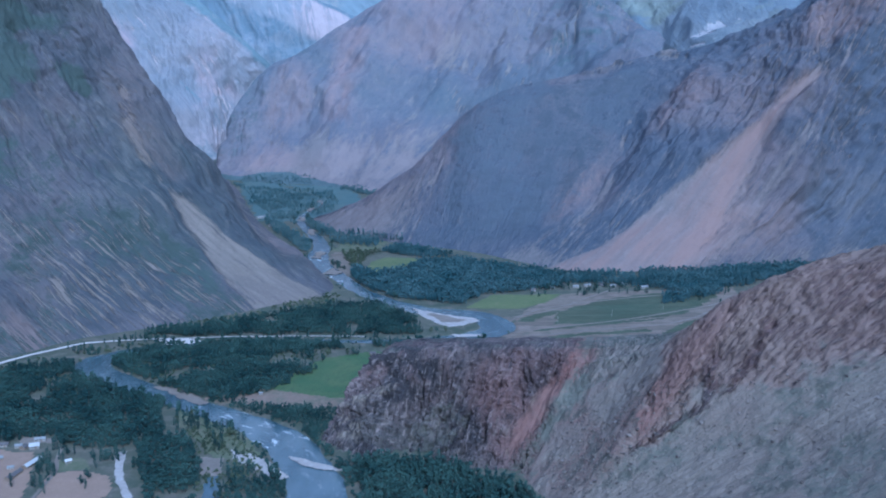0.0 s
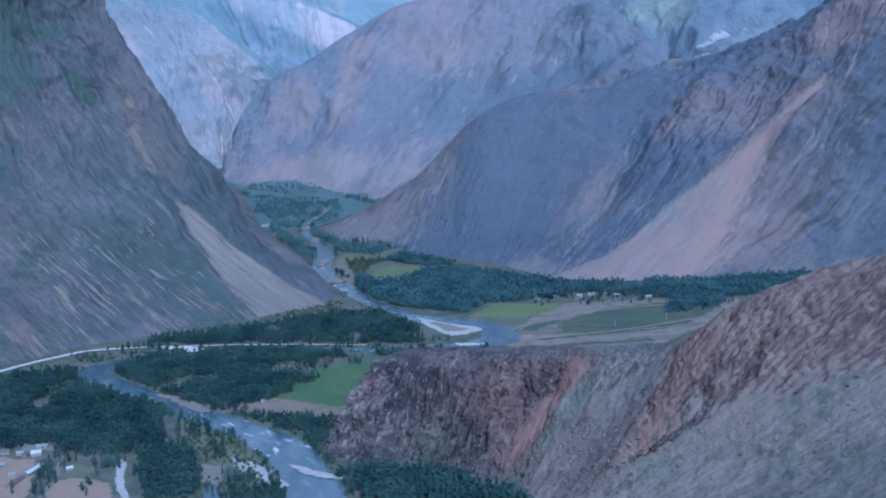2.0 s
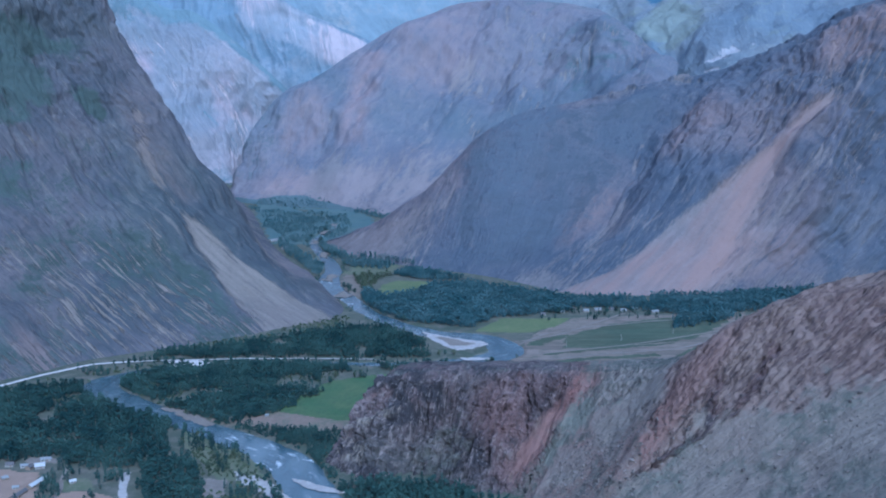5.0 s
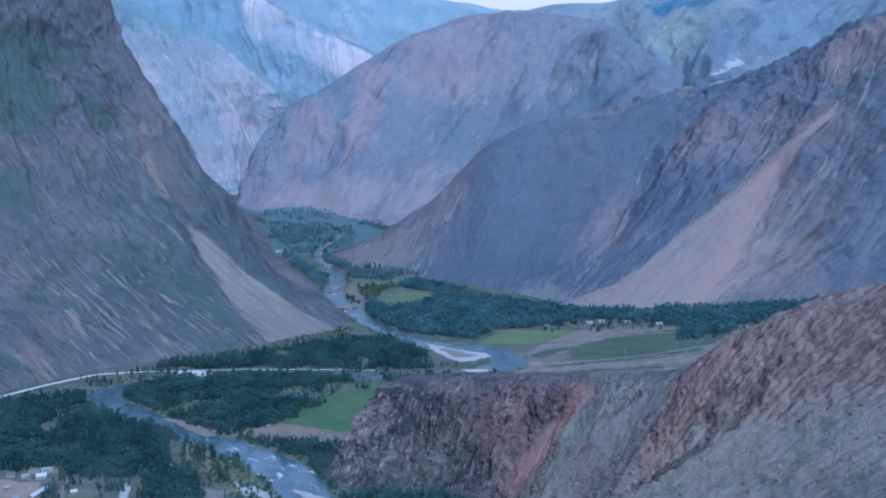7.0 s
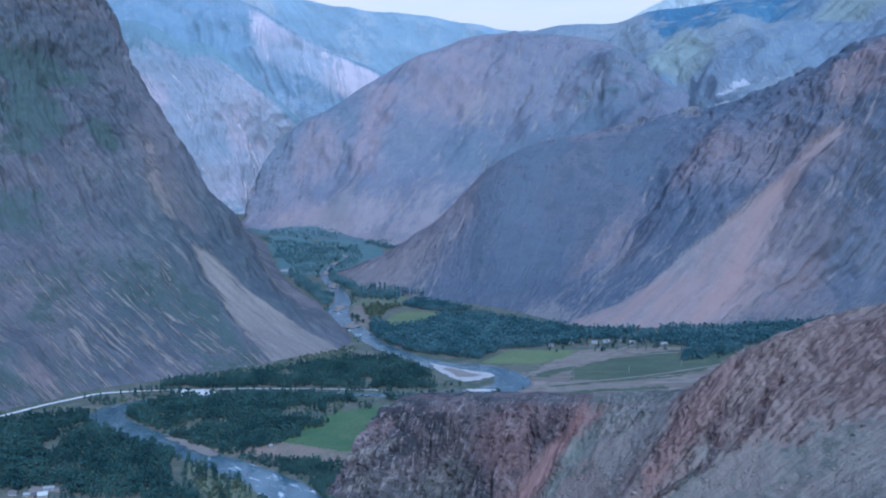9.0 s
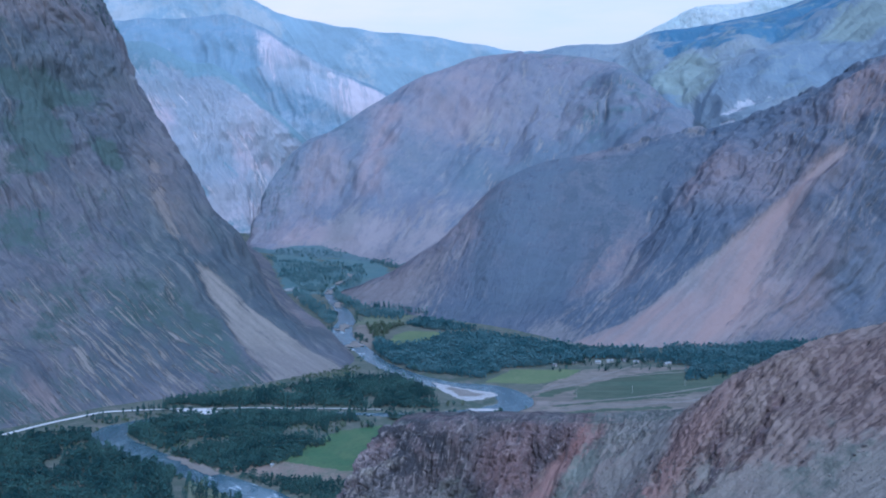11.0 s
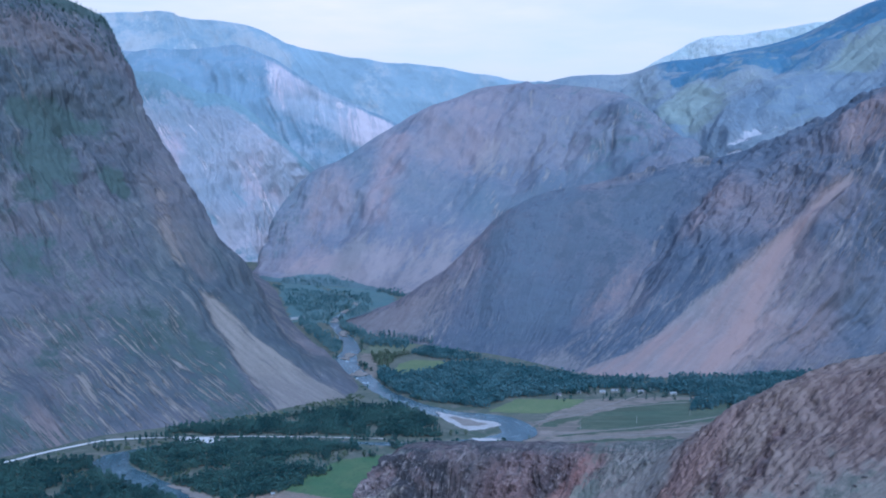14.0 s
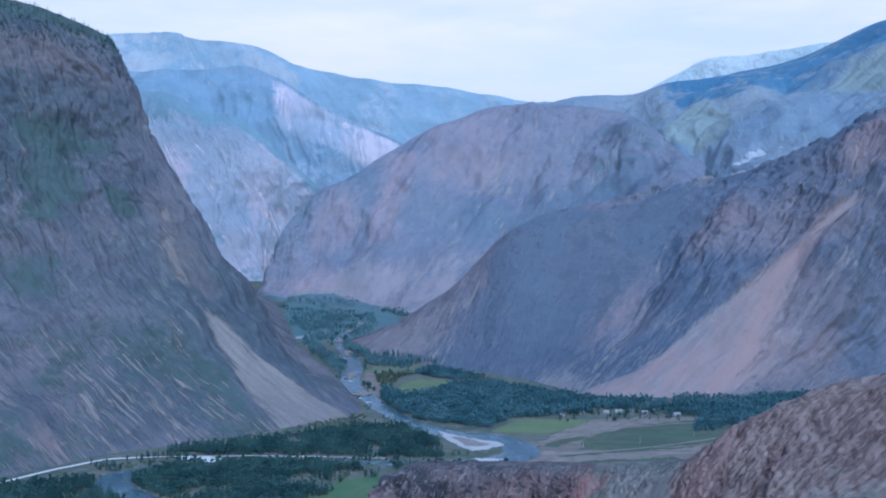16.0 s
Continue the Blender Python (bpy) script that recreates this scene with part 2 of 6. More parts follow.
def leaf_material(name, a, b_):
    m, nt, b = node_material(name, 0.85, 0.15)
    k = Nodes(nt)
    isl = nt.nodes.new("ShaderNodeNewGeometry").outputs["Random Per Island"]
    rnd = nt.nodes.new("ShaderNodeObjectInfo").outputs["Random"]
    big = k.noise(k.place(), 0.03, 3, 0.6)
    f = k.math("ADD", k.math("MULTIPLY", isl, 0.45), k.math("ADD", k.math("MULTIPLY", rnd, 0.2), k.span(big, 0.36, 0.64, -0.3, 0.75)))
    nt.links.new(k.mix(f, a, b_), b.inputs["Base Color"])
    return m


def plain_material(name, a, rough=0.8, vary=0.25, scale=1.5, metal=0.0):
    m, nt, b = node_material(name, rough, 0.3)
    k = Nodes(nt)
    n1, n2 = k.noise(k.place(), scale, 5, 0.65), k.noise(k.place(), scale * 0.13, 3, 0.5)
    col = k.mix(k.span(n1, 0.3, 0.7, 0, 1), a, tuple(v * (1 - vary) for v in a))
    col = k.mix(k.span(n2, 0.45, 0.7, 0, 0.5), col, tuple(v * 0.75 for v in a))
    nt.links.new(col, b.inputs["Base Color"])
    b.inputs["Metallic"].default_value = metal
    return m


def water_material():
    m, nt, b = node_material("river_water", 0.16, 0.5)
    k = Nodes(nt)
    p = k.place()
    w1, w2 = k.noise(p, 0.9, 4, 0.6), k.noise(k.stretch(p, 1, 0.35, 1), 0.035, 5, 0.6)
    foam = k.noise(k.stretch(k.attr("flow", "Vector"), 0.16, 0.045, 1), 1.0, 5, 0.65, 0.4)
    col = k.mix(k.span(w2, 0.35, 0.65), (0.045, 0.073, 0.088), (0.095, 0.125, 0.140))
    col = k.mix(k.math("MULTIPLY", k.span(foam, 0.56, 0.70), k.attr("rapid")), col, (0.62, 0.64, 0.65))
    nt.links.new(col, b.inputs["Base Color"])
    k.bump(w1, 0.4, 0.35, b)
    return m


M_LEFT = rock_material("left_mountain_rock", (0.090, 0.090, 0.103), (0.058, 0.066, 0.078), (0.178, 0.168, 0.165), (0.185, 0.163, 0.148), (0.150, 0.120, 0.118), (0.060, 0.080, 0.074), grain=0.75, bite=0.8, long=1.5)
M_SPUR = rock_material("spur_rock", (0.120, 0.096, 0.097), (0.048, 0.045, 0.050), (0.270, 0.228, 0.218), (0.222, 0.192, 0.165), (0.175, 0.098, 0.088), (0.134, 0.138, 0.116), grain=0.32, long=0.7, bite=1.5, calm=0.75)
# From the right mountain outward, haze is painted in as bluer, paler rock.
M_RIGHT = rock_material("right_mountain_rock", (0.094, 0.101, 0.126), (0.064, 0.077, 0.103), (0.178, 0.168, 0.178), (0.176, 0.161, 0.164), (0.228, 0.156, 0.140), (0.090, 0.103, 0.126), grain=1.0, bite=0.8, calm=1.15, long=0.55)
M_MIDDLE = rock_material("middle_mountain_rock_hazed", (0.150, 0.150, 0.174), (0.104, 0.120, 0.156), (0.236, 0.216, 0.220), (0.222, 0.203, 0.200), (0.250, 0.188, 0.188), (0.085, 0.122, 0.128), grain=1.8, bite=0.52, long=0.6)
M_UPPER = rock_material("high_slope_rock_hazed", (0.195, 0.208, 0.224), (0.142, 0.170, 0.210), (0.248, 0.257, 0.261), (0.400, 0.380, 0.388), (0.077, 0.135, 0.198), (0.203, 0.225, 0.200), grain=2.2, bite=0.55, long=0.6)
M_FAR = rock_material("far_slope_rock_hazed", (0.220, 0.212, 0.232), (0.152, 0.168, 0.198), (0.310, 0.285, 0.295), (0.390, 0.340, 0.338), (0.315, 0.245, 0.258), (0.120, 0.165, 0.190), grain=2.2, glow=0.10, bite=0.58, long=1.2)
M_BACK = rock_material("distant_ridge_rock_hazed", (0.200, 0.216, 0.245), (0.160, 0.188, 0.224), (0.280, 0.280, 0.310), (0.380, 0.340, 0.350), (0.325, 0.270, 0.290), (0.130, 0.172, 0.215), grain=2.4, glow=0.12, bite=0.55, long=1.2)
M_LAST = rock_material("farthest_ridge_rock_hazed", (0.250, 0.258, 0.270), (0.200, 0.228, 0.252), (0.285, 0.292, 0.298), (0.330, 0.325, 0.330), (0.290, 0.280, 0.290), (0.160, 0.205, 0.245), grain=2.4, glow=0.1, bite=0.3, long=0.6)
M_BARE = rock_material("pale_bare_ridge_rock_hazed", (0.35, 0.35, 0.34), (0.27, 0.285, 0.29), (0.42, 0.41, 0.39), (0.42, 0.41, 0.40), (0.37, 0.35, 0.35), (0.26, 0.29, 0.29), grain=2.0, glow=0.10, bite=0.7, long=0.5)
M_GROUND = ground_material("valley_floor_soil", (0.105, 0.104, 0.080), (0.066, 0.080, 0.058), (0.165, 0.142, 0.12), 1.0)
M_MEADOW = ground_material("green_meadow_grass", (0.068, 0.112, 0.052), (0.095, 0.125, 0.058), (0.060, 0.090, 0.050), 0.4)
M_DRY = ground_material("yellow_meadow_grass", (0.128, 0.148, 0.068), (0.105, 0.130, 0.062), (0.155, 0.155, 0.085), 0.6)
M_CROP = ground_material("ploughed_terrace", (0.07, 0.09, 0.06), (0.095, 0.105, 0.07), (0.06, 0.08, 0.055), 1.0, rows=9.0)
M_TERR = ground_material("dry_terrace_grass", (0.225, 0.18, 0.15), (0.175, 0.145, 0.118), (0.105, 0.105, 0.08), 1.0, rows=13.0)
# Grass shifted to teal: the haze over the far floor is in its colour.
M_TEAL = ground_material("hazed_valley_grass", (0.088, 0.132, 0.132), (0.112, 0.142, 0.130), (0.070, 0.112, 0.114), 2.0)
M_HAY = ground_material("mown_hay_field", (0.265, 0.188, 0.142), (0.235, 0.170, 0.130), (0.29, 0.212, 0.162), 0.8)
M_BANK = ground_material("bare_brown_bank", (0.20, 0.145, 0.115), (0.115, 0.118, 0.082), (0.24, 0.185, 0.15), 0.35)
M_BANKPALE = ground_material("worn_pale_soil", (0.205, 0.175, 0.15), (0.17, 0.145, 0.125), (0.24, 0.205, 0.18), 0.4)
M_BANKGRASS = ground_material("dry_bank_grass", (0.125, 0.130, 0.085), (0.10, 0.118, 0.07), (0.175, 0.155, 0.12), 0.35)
M_SAND = ground_material("river_gravel", (0.37, 0.335, 0.315), (0.31, 0.28, 0.26), (0.44, 0.41, 0.39), 0.4)
M_ROAD = ground_material("gravel_road", (0.52, 0.47, 0.44), (0.46, 0.42, 0.39), (0.57, 0.53, 0.49), 0.3)
M_WATER = water_material()
M_LEAF = leaf_material("dark_foliage", (0.018, 0.042, 0.043), (0.054, 0.094, 0.081))
# The next two are the foliage again with haze painted in, paler and bluer.
M_LEAF_FAR = leaf_material("hazed_far_foliage", (0.034, 0.076, 0.086), (0.086, 0.138, 0.148))
M_LEAF_HAZED = leaf_material("hazed_valley_foliage", (0.052, 0.100, 0.112), (0.115, 0.168, 0.172))
M_BUSH = leaf_material("grey_green_foliage", (0.045, 0.065, 0.045), (0.10, 0.12, 0.075))
M_TRUNK = plain_material("bark", (0.12, 0.095, 0.08), 0.9, 0.4, 3.0)
M_WALL = plain_material("whitewashed_wall", (0.30, 0.285, 0.27), 0.85)
M_WOOD = plain_material("weathered_boards", (0.24, 0.19, 0.15), 0.85, 0.4)
M_ROOF = plain_material("grey_sheet_roof", (0.24, 0.245, 0.25), 0.5, 0.3)
M_ROOFW = plain_material("pale_sheet_roof", (0.46, 0.46, 0.46), 0.5, 0.3)
M_ROOFD = plain_material("dark_sheet_roof", (0.12, 0.11, 0.11), 0.6, 0.3)
M_GLASS = plain_material("dark_window_glass", (0.03, 0.035, 0.04), 0.15, 0.2)
M_DARKSTONE = plain_material("dark_fallen_stone", (0.10, 0.085, 0.08), 0.95, 0.4, 0.8)
M_STONE = plain_material("fallen_stone", (0.25, 0.215, 0.195), 0.95, 0.5, 0.8)

# ---- valley floor and river ----
RIVER = [(-70, 560), (-77, 690), (-96, 756), (-126, 819), (-181, 870), (-243, 921), (-300, 967), (-352, 1014), (-362, 1052), (-325, 1092),
         (-240, 1118), (-120, 1124), (-20, 1120), (60, 1132), (106, 1175), (82, 1240), (4, 1275), (-70, 1368), (-121, 1486), (-168, 1615),
         (-180, 1788), (-248, 2051), (-247, 2192), (-232, 2353), (-330, 2620), (-480, 2900), (-640, 3250), (-740, 3500)]
WIDTH = [50, 48, 42, 42, 34, 28, 32, 40, 38, 24, 16, 14, 18, 34, 46, 40, 34, 28, 30, 38, 30, 22, 17, 15, 14, 14, 14, 14]
RC = spline(RIVER, 700)
RW = spline([(w, 0) for w in WIDTH], 700)[:, 0]


def river_distance(x, y):
    """Metres from the river's edge, negative in the water."""
    x, y = np.asarray(x, float), np.asarray(y, float)
    best = np.full(x.shape, 1e9)
    for (cx, cy), w in zip(RC[::2], RW[::2]):
        np.minimum(best, np.hypot(x - cx, y - cy) - w / 2, out=best)
    return best


def floor_height(x, y, edge=None):
    if edge is None:
        edge = river_distance(x, y)
    x, y = np.asarray(x, float), np.asarray(y, float)
    bank = smooth(edge + 3.0 * fbm(x / 18, y / 18, x * 0 + 3, 3), -5, 5)
    return -2.2 + 2.2 * bank + bank * 0.7 * fbm(x / 45, y / 45, x * 0, 4) + smooth(edge, 20, 120) * 1.2 * (fbm(x / 160, y / 160, x * 0 + 7, 3) + 0.4)


def make_ground():
    xs = np.concatenate([[-4900, -3800, -2800, -2000, -1500], np.linspace(-1150, -520, 64), np.linspace(-514, 420, 230), np.linspace(430, 760, 40), [1000, 1500, 2300, 3300, 4900]])
    ys = np.concatenate([[-4900, -3000, -1500, -500, 0, 300], np.linspace(480, 660, 30), np.linspace(664, 1360, 230), np.linspace(1368, 2100, 110), np.linspace(2115, 3600, 80), [3900, 4300, 4900]])
    X, Y = np.meshgrid(xs, ys, indexing="ij")
    Z = floor_height(X, Y)
    me = array_mesh("ground", np.stack([X, Y, Z], -1).reshape(-1, 3), grid_faces(len(xs), len(ys)), M_GROUND, True)
    tagged(new("ground", me), "dry tan and olive grassland covering the flat valley floor", "ground", kind="structure")


def make_river():
    d = np.gradient(RC, axis=0)
    d /= np.linalg.norm(d, axis=1)[:, None]
    nrm = np.stack([-d[:, 1], d[:, 0]], 1)
    k = np.linspace(-1, 1, 9)
    V = RC[:, None, :] + nrm[:, None, :] * (RW[:, None] / 2 + 7)[..., None] * k[None, :, None]
    V = np.concatenate([V, np.full(V.shape[:2] + (1,), -1.05)], -1)
    me = array_mesh("river", V.reshape(-1, 3), grid_faces(len(RC), 9), M_WATER, True)
    r = sum(np.exp(-((RC[:, 0] - x) ** 2 + (RC[:, 1] - y) ** 2) / (2 * size ** 2)) for x, y, size in ((-228, 908, 14), (-165, 858, 16), (-120, 806, 14), (-130, 1500, 40), (-172, 1660, 30), (-230, 1960, 40), (-246, 2180, 60)))
    attribute(me, "rapid", np.repeat(0.15 + np.minimum(r, 1), 9))
    run = np.concatenate([[0], np.cumsum(np.linalg.norm(np.diff(RC, axis=0), axis=1))])
    fl = np.stack([k[None] * RW[:, None] / 2, run[:, None] + 0 * k[None], 0 * run[:, None] + 0 * k[None]], -1)
    me.attributes.new("flow", "FLOAT_VECTOR", "POINT").data.foreach_set("vector", fl.astype(np.float32).ravel())
    tagged(new("river", me), "blue-grey winding river with pale rapids between wooded banks", "river", kind="structure")


def inside(x, y, poly):
    r = np.zeros(x.shape, bool)
    for (x0, y0), (x1, y1) in zip(poly, poly[1:] + poly[:1]):
        if y0 != y1:
            r ^= ((y0 > y) != (y1 > y)) & (x < (x1 - x0) * (y - y0) / (y1 - y0) + x0)
    return r


def drape(name, poly, mat, label, category, step=3.0, lift=0.25, rag=4.0, crown=0.0, kind="structure"):
    """A patch of ground cover with a slightly ragged edge, lying on the floor."""
    px, py = zip(*poly)
    xs, ys = np.arange(min(px) - 6, max(px) + 6, step), np.arange(min(py) - 6, max(py) + 6, step)
    X, Y = np.meshgrid(xs, ys, indexing="ij")
    jx = X + rag * fbm(X / 14, Y / 14, X * 0 + 1.5, 3)
    jy = Y + rag * fbm(X / 14, Y / 14, X * 0 + 8.5, 3)
    ok = inside(jx, jy, poly)
    F = grid_faces(len(xs), len(ys))
    flat = ok.reshape(-1)
    F = F[flat[F].sum(1) >= 3]
    Z = floor_height(X, Y)
    if crown:
        Z = np.maximum(Z, -1.05 + crown * (0.5 + 0.5 * fbm(X / 12, Y / 12, X * 0, 3)))
    V = np.stack([X, Y, Z + lift], -1).reshape(-1, 3)
    used = np.unique(F)
    remap = np.zeros(len(V), int)
    remap[used] = np.arange(len(used))
    ob = new(name, array_mesh(name, V[used], remap[F], mat, True))
    return tagged(ob, label, category, kind=kind)


make_ground()
make_river()
drape("meadow", [(-160, 946), (-132, 995), (-108, 1045), (-50, 1080), (-20, 1060), (-30, 905), (-84, 914)], M_MEADOW, "bright green mown meadow beside the rocky spur", "meadow")
drape("bare_bank", [(-216, 918), (-176, 944), (-156, 954), (-84, 922), (-50, 905), (-60, 888), (-100, 886), (-135, 894), (-190, 904)], M_BANK, "bare brown earth bank above the river", "bank", lift=0.2)
drape("yellow_meadow", [(-88, 1490), (-76, 1600), (-50, 1640), (10, 1625), (-5, 1560), (-31, 1505)], M_DRY, "yellow-green hay meadow among far trees", "meadow")
drape("yellow_meadow", [(68, 1275), (112, 1354), (215, 1352), (190, 1310), (144, 1266)], M_DRY, "pale green meadow beside the far river bend", "meadow")
drape("dry_terrace", [(105, 1140), (150, 1262), (215, 1350), (330, 1372), (480, 1390), (460, 1180), (300, 1090), (120, 1090)], M_TERR, "dry grass terrace with pale worn tracks", "terrace", lift=0.15)
drape("ploughed_field", [(178, 1186), (190, 1246), (262, 1312), (385, 1368), (430, 1385), (440, 1330), (360, 1230), (248, 1190)], M_CROP, "dark olive ploughed field on the terrace", "field", lift=0.35, rag=8.0)
for strip in ([(150, 1150), (200, 1168), (330, 1205), (335, 1215), (240, 1190), (152, 1160)], [(130, 1200), (160, 1240), (200, 1262), (190, 1240), (150, 1200)],
              [(300, 1130), (380, 1180), (440, 1240), (425, 1245), (340, 1180)], [(120, 1105), (200, 1125), (300, 1150), (290, 1160), (190, 1138)]):
    drape("scrub_strip", strip, M_CROP, "dark strip of low scrub across the dry terrace", "scrub strip", 2.5, 0.4, 7.0)
drape("hay_field", [(-430, 802), (-331, 788), (-318, 751), (-306, 696), (-300, 640), (-430, 640)], M_HAY, "mown tan hay field beside the farmyard", "field")
drape("hay_field", [(-304, 735), (-297, 744), (-274, 748), (-251, 734), (-243, 716), (-241, 694), (-234, 650), (-294, 650), (-295, 695)], M_HAY, "mown tan hay field edged by trees", "field")
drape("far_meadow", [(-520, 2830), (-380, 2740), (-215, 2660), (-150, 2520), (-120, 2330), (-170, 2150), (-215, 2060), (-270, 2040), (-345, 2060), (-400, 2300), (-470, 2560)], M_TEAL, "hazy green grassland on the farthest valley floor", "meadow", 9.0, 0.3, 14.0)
drape("gravel_bar", [(-112, 774), (-100, 756), (-80, 742), (-58, 738), (-62, 748), (-84, 757)], M_SAND, "pale gravel bar standing out of the river", "gravel bar", 2.0, 0.1, 3.0, 0.9)
drape("gravel_bar", [(-6, 1283), (10, 1228), (40, 1180), (62, 1185), (84, 1210), (74, 1228), (40, 1245), (16, 1262)], M_SAND, "large pale gravel bar inside the river bend", "gravel bar", 3.0, 0.1, 5.0, 1.1)
drape("sand_flat", [(13, 1246), (36, 1200), (56, 1200), (68, 1213), (42, 1233), (22, 1252)], M_BANKPALE, "tan sand in the middle of a gravel bar", "sand", 2.5, 0.3, 5.0, 1.2)
drape("gravel_bar", [(42, 1150), (88, 1146), (84, 1134), (48, 1136)], M_SAND, "small pale gravel bar by the river bend", "gravel bar", 2.5, 0.1, 3.0, 0.9)
drape("gravel_bar", [(-318, 1130), (-303, 1143), (-282, 1142), (-258, 1128), (-276, 1114), (-300, 1114)], M_ROAD, "white gravel spit beside the road", "gravel bar", 3.0, 0.15, 3.0, 0.9)
drape("bank_grass", [(-232, 892), (-195, 882), (-160, 838), (-143, 792), (-130, 770), (-170, 764), (-200, 812), (-224, 850)], M_BANKGRASS, "thin olive grass on the open river bank", "grass", 2.5, 0.15, 6.0)
drape("bank_grass", [(-308, 772), (-283, 774), (-270, 748), (-297, 744)], M_BANKGRASS, "green strip of grass above the hay field", "grass", 2.5, 0.2, 3.0)
drape("gravel_bank", [(-162, 788), (-140, 776), (-117, 750), (-101, 729), (-112, 722), (-131, 740), (-153, 760)], M_SAND, "pale gravel bank edging the river", "gravel bank", 1.6, 0.22, 5.0, 0.6)
drape("gravel_bank", [(-276, 962), (-250, 953), (-214, 918), (-205, 906), (-214, 900), (-232, 917), (-260, 945)], M_BANKPALE, "pale gravel bank edging the river", "gravel bank", 1.6, 0.12, 7.0, 0.5)
drape("gravel_bank", [(-262, 786), (-251, 786), (-245, 752), (-234, 722), (-219, 693), (-212, 650), (-221, 650), (-227, 692), (-242, 722), (-252, 750)], M_SAND, "pale dry gravel channel winding through trees", "gravel bank", 1.2, 0.2, 3.0)
drape("sand_beach", [(-192, 772), (-163, 768), (-157, 730), (-182, 730)], M_BANKPALE, "tan sandy patch on the river bank", "sand", 1.8, 0.22, 6.0)
drape("farm_yard", [(-356, 822), (-322, 820), (-318, 806), (-352, 806)], M_BANKPALE, "pale trodden farmyard beside the wood", "yard", 2.0, 0.2, 5.0)
drape("side_channel", [(-172, 730), (-159, 732), (-152, 690), (-144, 640), (-160, 640), (-167, 690)], M_WATER, "narrow blue side channel of the river", "water", 1.6, 0.26, 3.0)
drape("gravel_bank", [(-168, 1480), (-150, 1600), (-150, 1700), (-120, 1700), (-100, 1560), (-104, 1500), (-120, 1470)], M_TERR, "pale gravel flat beside the far river", "gravel bank", 4.0, 0.12, 9.0)


drape("gravel_flat", [(-158, 1700), (-132, 1800), (-96, 1820), (-50, 1776), (-62, 1720), (-110, 1690)], M_BANKGRASS, "pale gravel flat with scattered bushes by the far river", "gravel flat", 4.0, 0.18, 16.0)
for bar in ([(-150, 1510), (-128, 1500), (-120, 1530), (-140, 1560)], [(-182, 1650), (-166, 1640), (-160, 1690), (-176, 1720)], [(-214, 1890), (-200, 1880), (-202, 1930), (-222, 1950)], [(-258, 2060), (-236, 2060), (-238, 2110), (-256, 2120)], [(-254, 2210), (-238, 2206), (-236, 2260), (-248, 2270)], [(-246, 2340), (-224, 2330), (-226, 2380), (-250, 2400)]):
    drape("gravel_bar", bar, M_BANKPALE, "pale gravel bar in the braided far river", "gravel bar", 2.0, 0.15, 12.0, 1.0)


def make_road():
    c = spline([(-640, 860), (-520, 975), (-468, 1041), (-444, 1077), (-420, 1101), (-395, 1120), (-354, 1131), (-300, 1138), (-240, 1142), (-150, 1142), (-60, 1138)], 160)
    d = np.gradient(c, axis=0)
    d /= np.linalg.norm(d, axis=1)[:, None]
    k = np.linspace(-1, 1, 5)
    V = c[:, None, :] + np.stack([-d[:, 1], d[:, 0]], 1)[:, None, :] * k[None, :, None] * np.interp(np.arange(160), (0, 95, 110, 160), (3.4, 2.8, 1.5, 1.1))[:, None, None]
    Z = floor_height(V[..., 0], V[..., 1])
    Z = np.maximum(Z.mean(1, keepdims=True), Z) + 0.7
    me = array_mesh("road", np.concatenate([V, Z[..., None]], -1).reshape(-1, 3), grid_faces(160, 5), M_ROAD, True)
    tagged(new("road", me), "pale unpaved gravel road along the mountain foot", "road", kind="structure")


make_road()


def track(points, width, label):
    c = spline(points, 60)
    d = np.gradient(c, axis=0)
    d /= np.linalg.norm(d, axis=1)[:, None]
    k = np.linspace(-1, 1, 3)
    w = width * (0.75 + 0.5 * np.random.default_rng(4).random(60))
    V = c[:, None, :] + np.stack([-d[:, 1], d[:, 0]], 1)[:, None, :] * (k[None] * w[:, None])[..., None]
    Z = floor_height(V[..., 0], V[..., 1]) + 0.6
    me = array_mesh("track", np.concatenate([V, Z[..., None]], -1).reshape(-1, 3), grid_faces(60, 3), M_BANKPALE, True)
    tagged(new("track", me), label, "track", kind="structure")


track([(112, 1190), (165, 1258), (215, 1288), (310, 1325), (420, 1360)], 1.8, "pale worn track crossing the dry terrace")
track([(112, 1150), (195, 1176), (285, 1210), (395, 1268), (480, 1330)], 1.9, "pale worn track crossing the dry terrace")
track([(135, 1128), (236, 1158), (350, 1196), (450, 1300)], 2.4, "pale worn track along the terrace edge")
track([(130, 1225), (190, 1262), (250, 1330), (300, 1385)], 2.0, "pale footpath between field and trees")
track([(-318, 2046), (-297, 2014), (-286, 1986), (-292, 1964), (-308, 1960)], 2.4, "pale bend of a dirt lane above the far river")
track([(-311, 796), (-305, 768), (-298, 745), (-297, 700), (-294, 650)], 1.6, "pale farm lane between two hay fields")


# ---- mountains ----
def blur(a, *axes):
    for axis in axes:
        b = np.moveaxis(np.pad(a, [(1, 1) if k == axis else (0, 0) for k in range(2)], mode="edge"), axis, 0)
        a = np.moveaxis((b[:-2] + 2 * b[1:-1] + b[2:]) / 4, 0, axis)
    return a


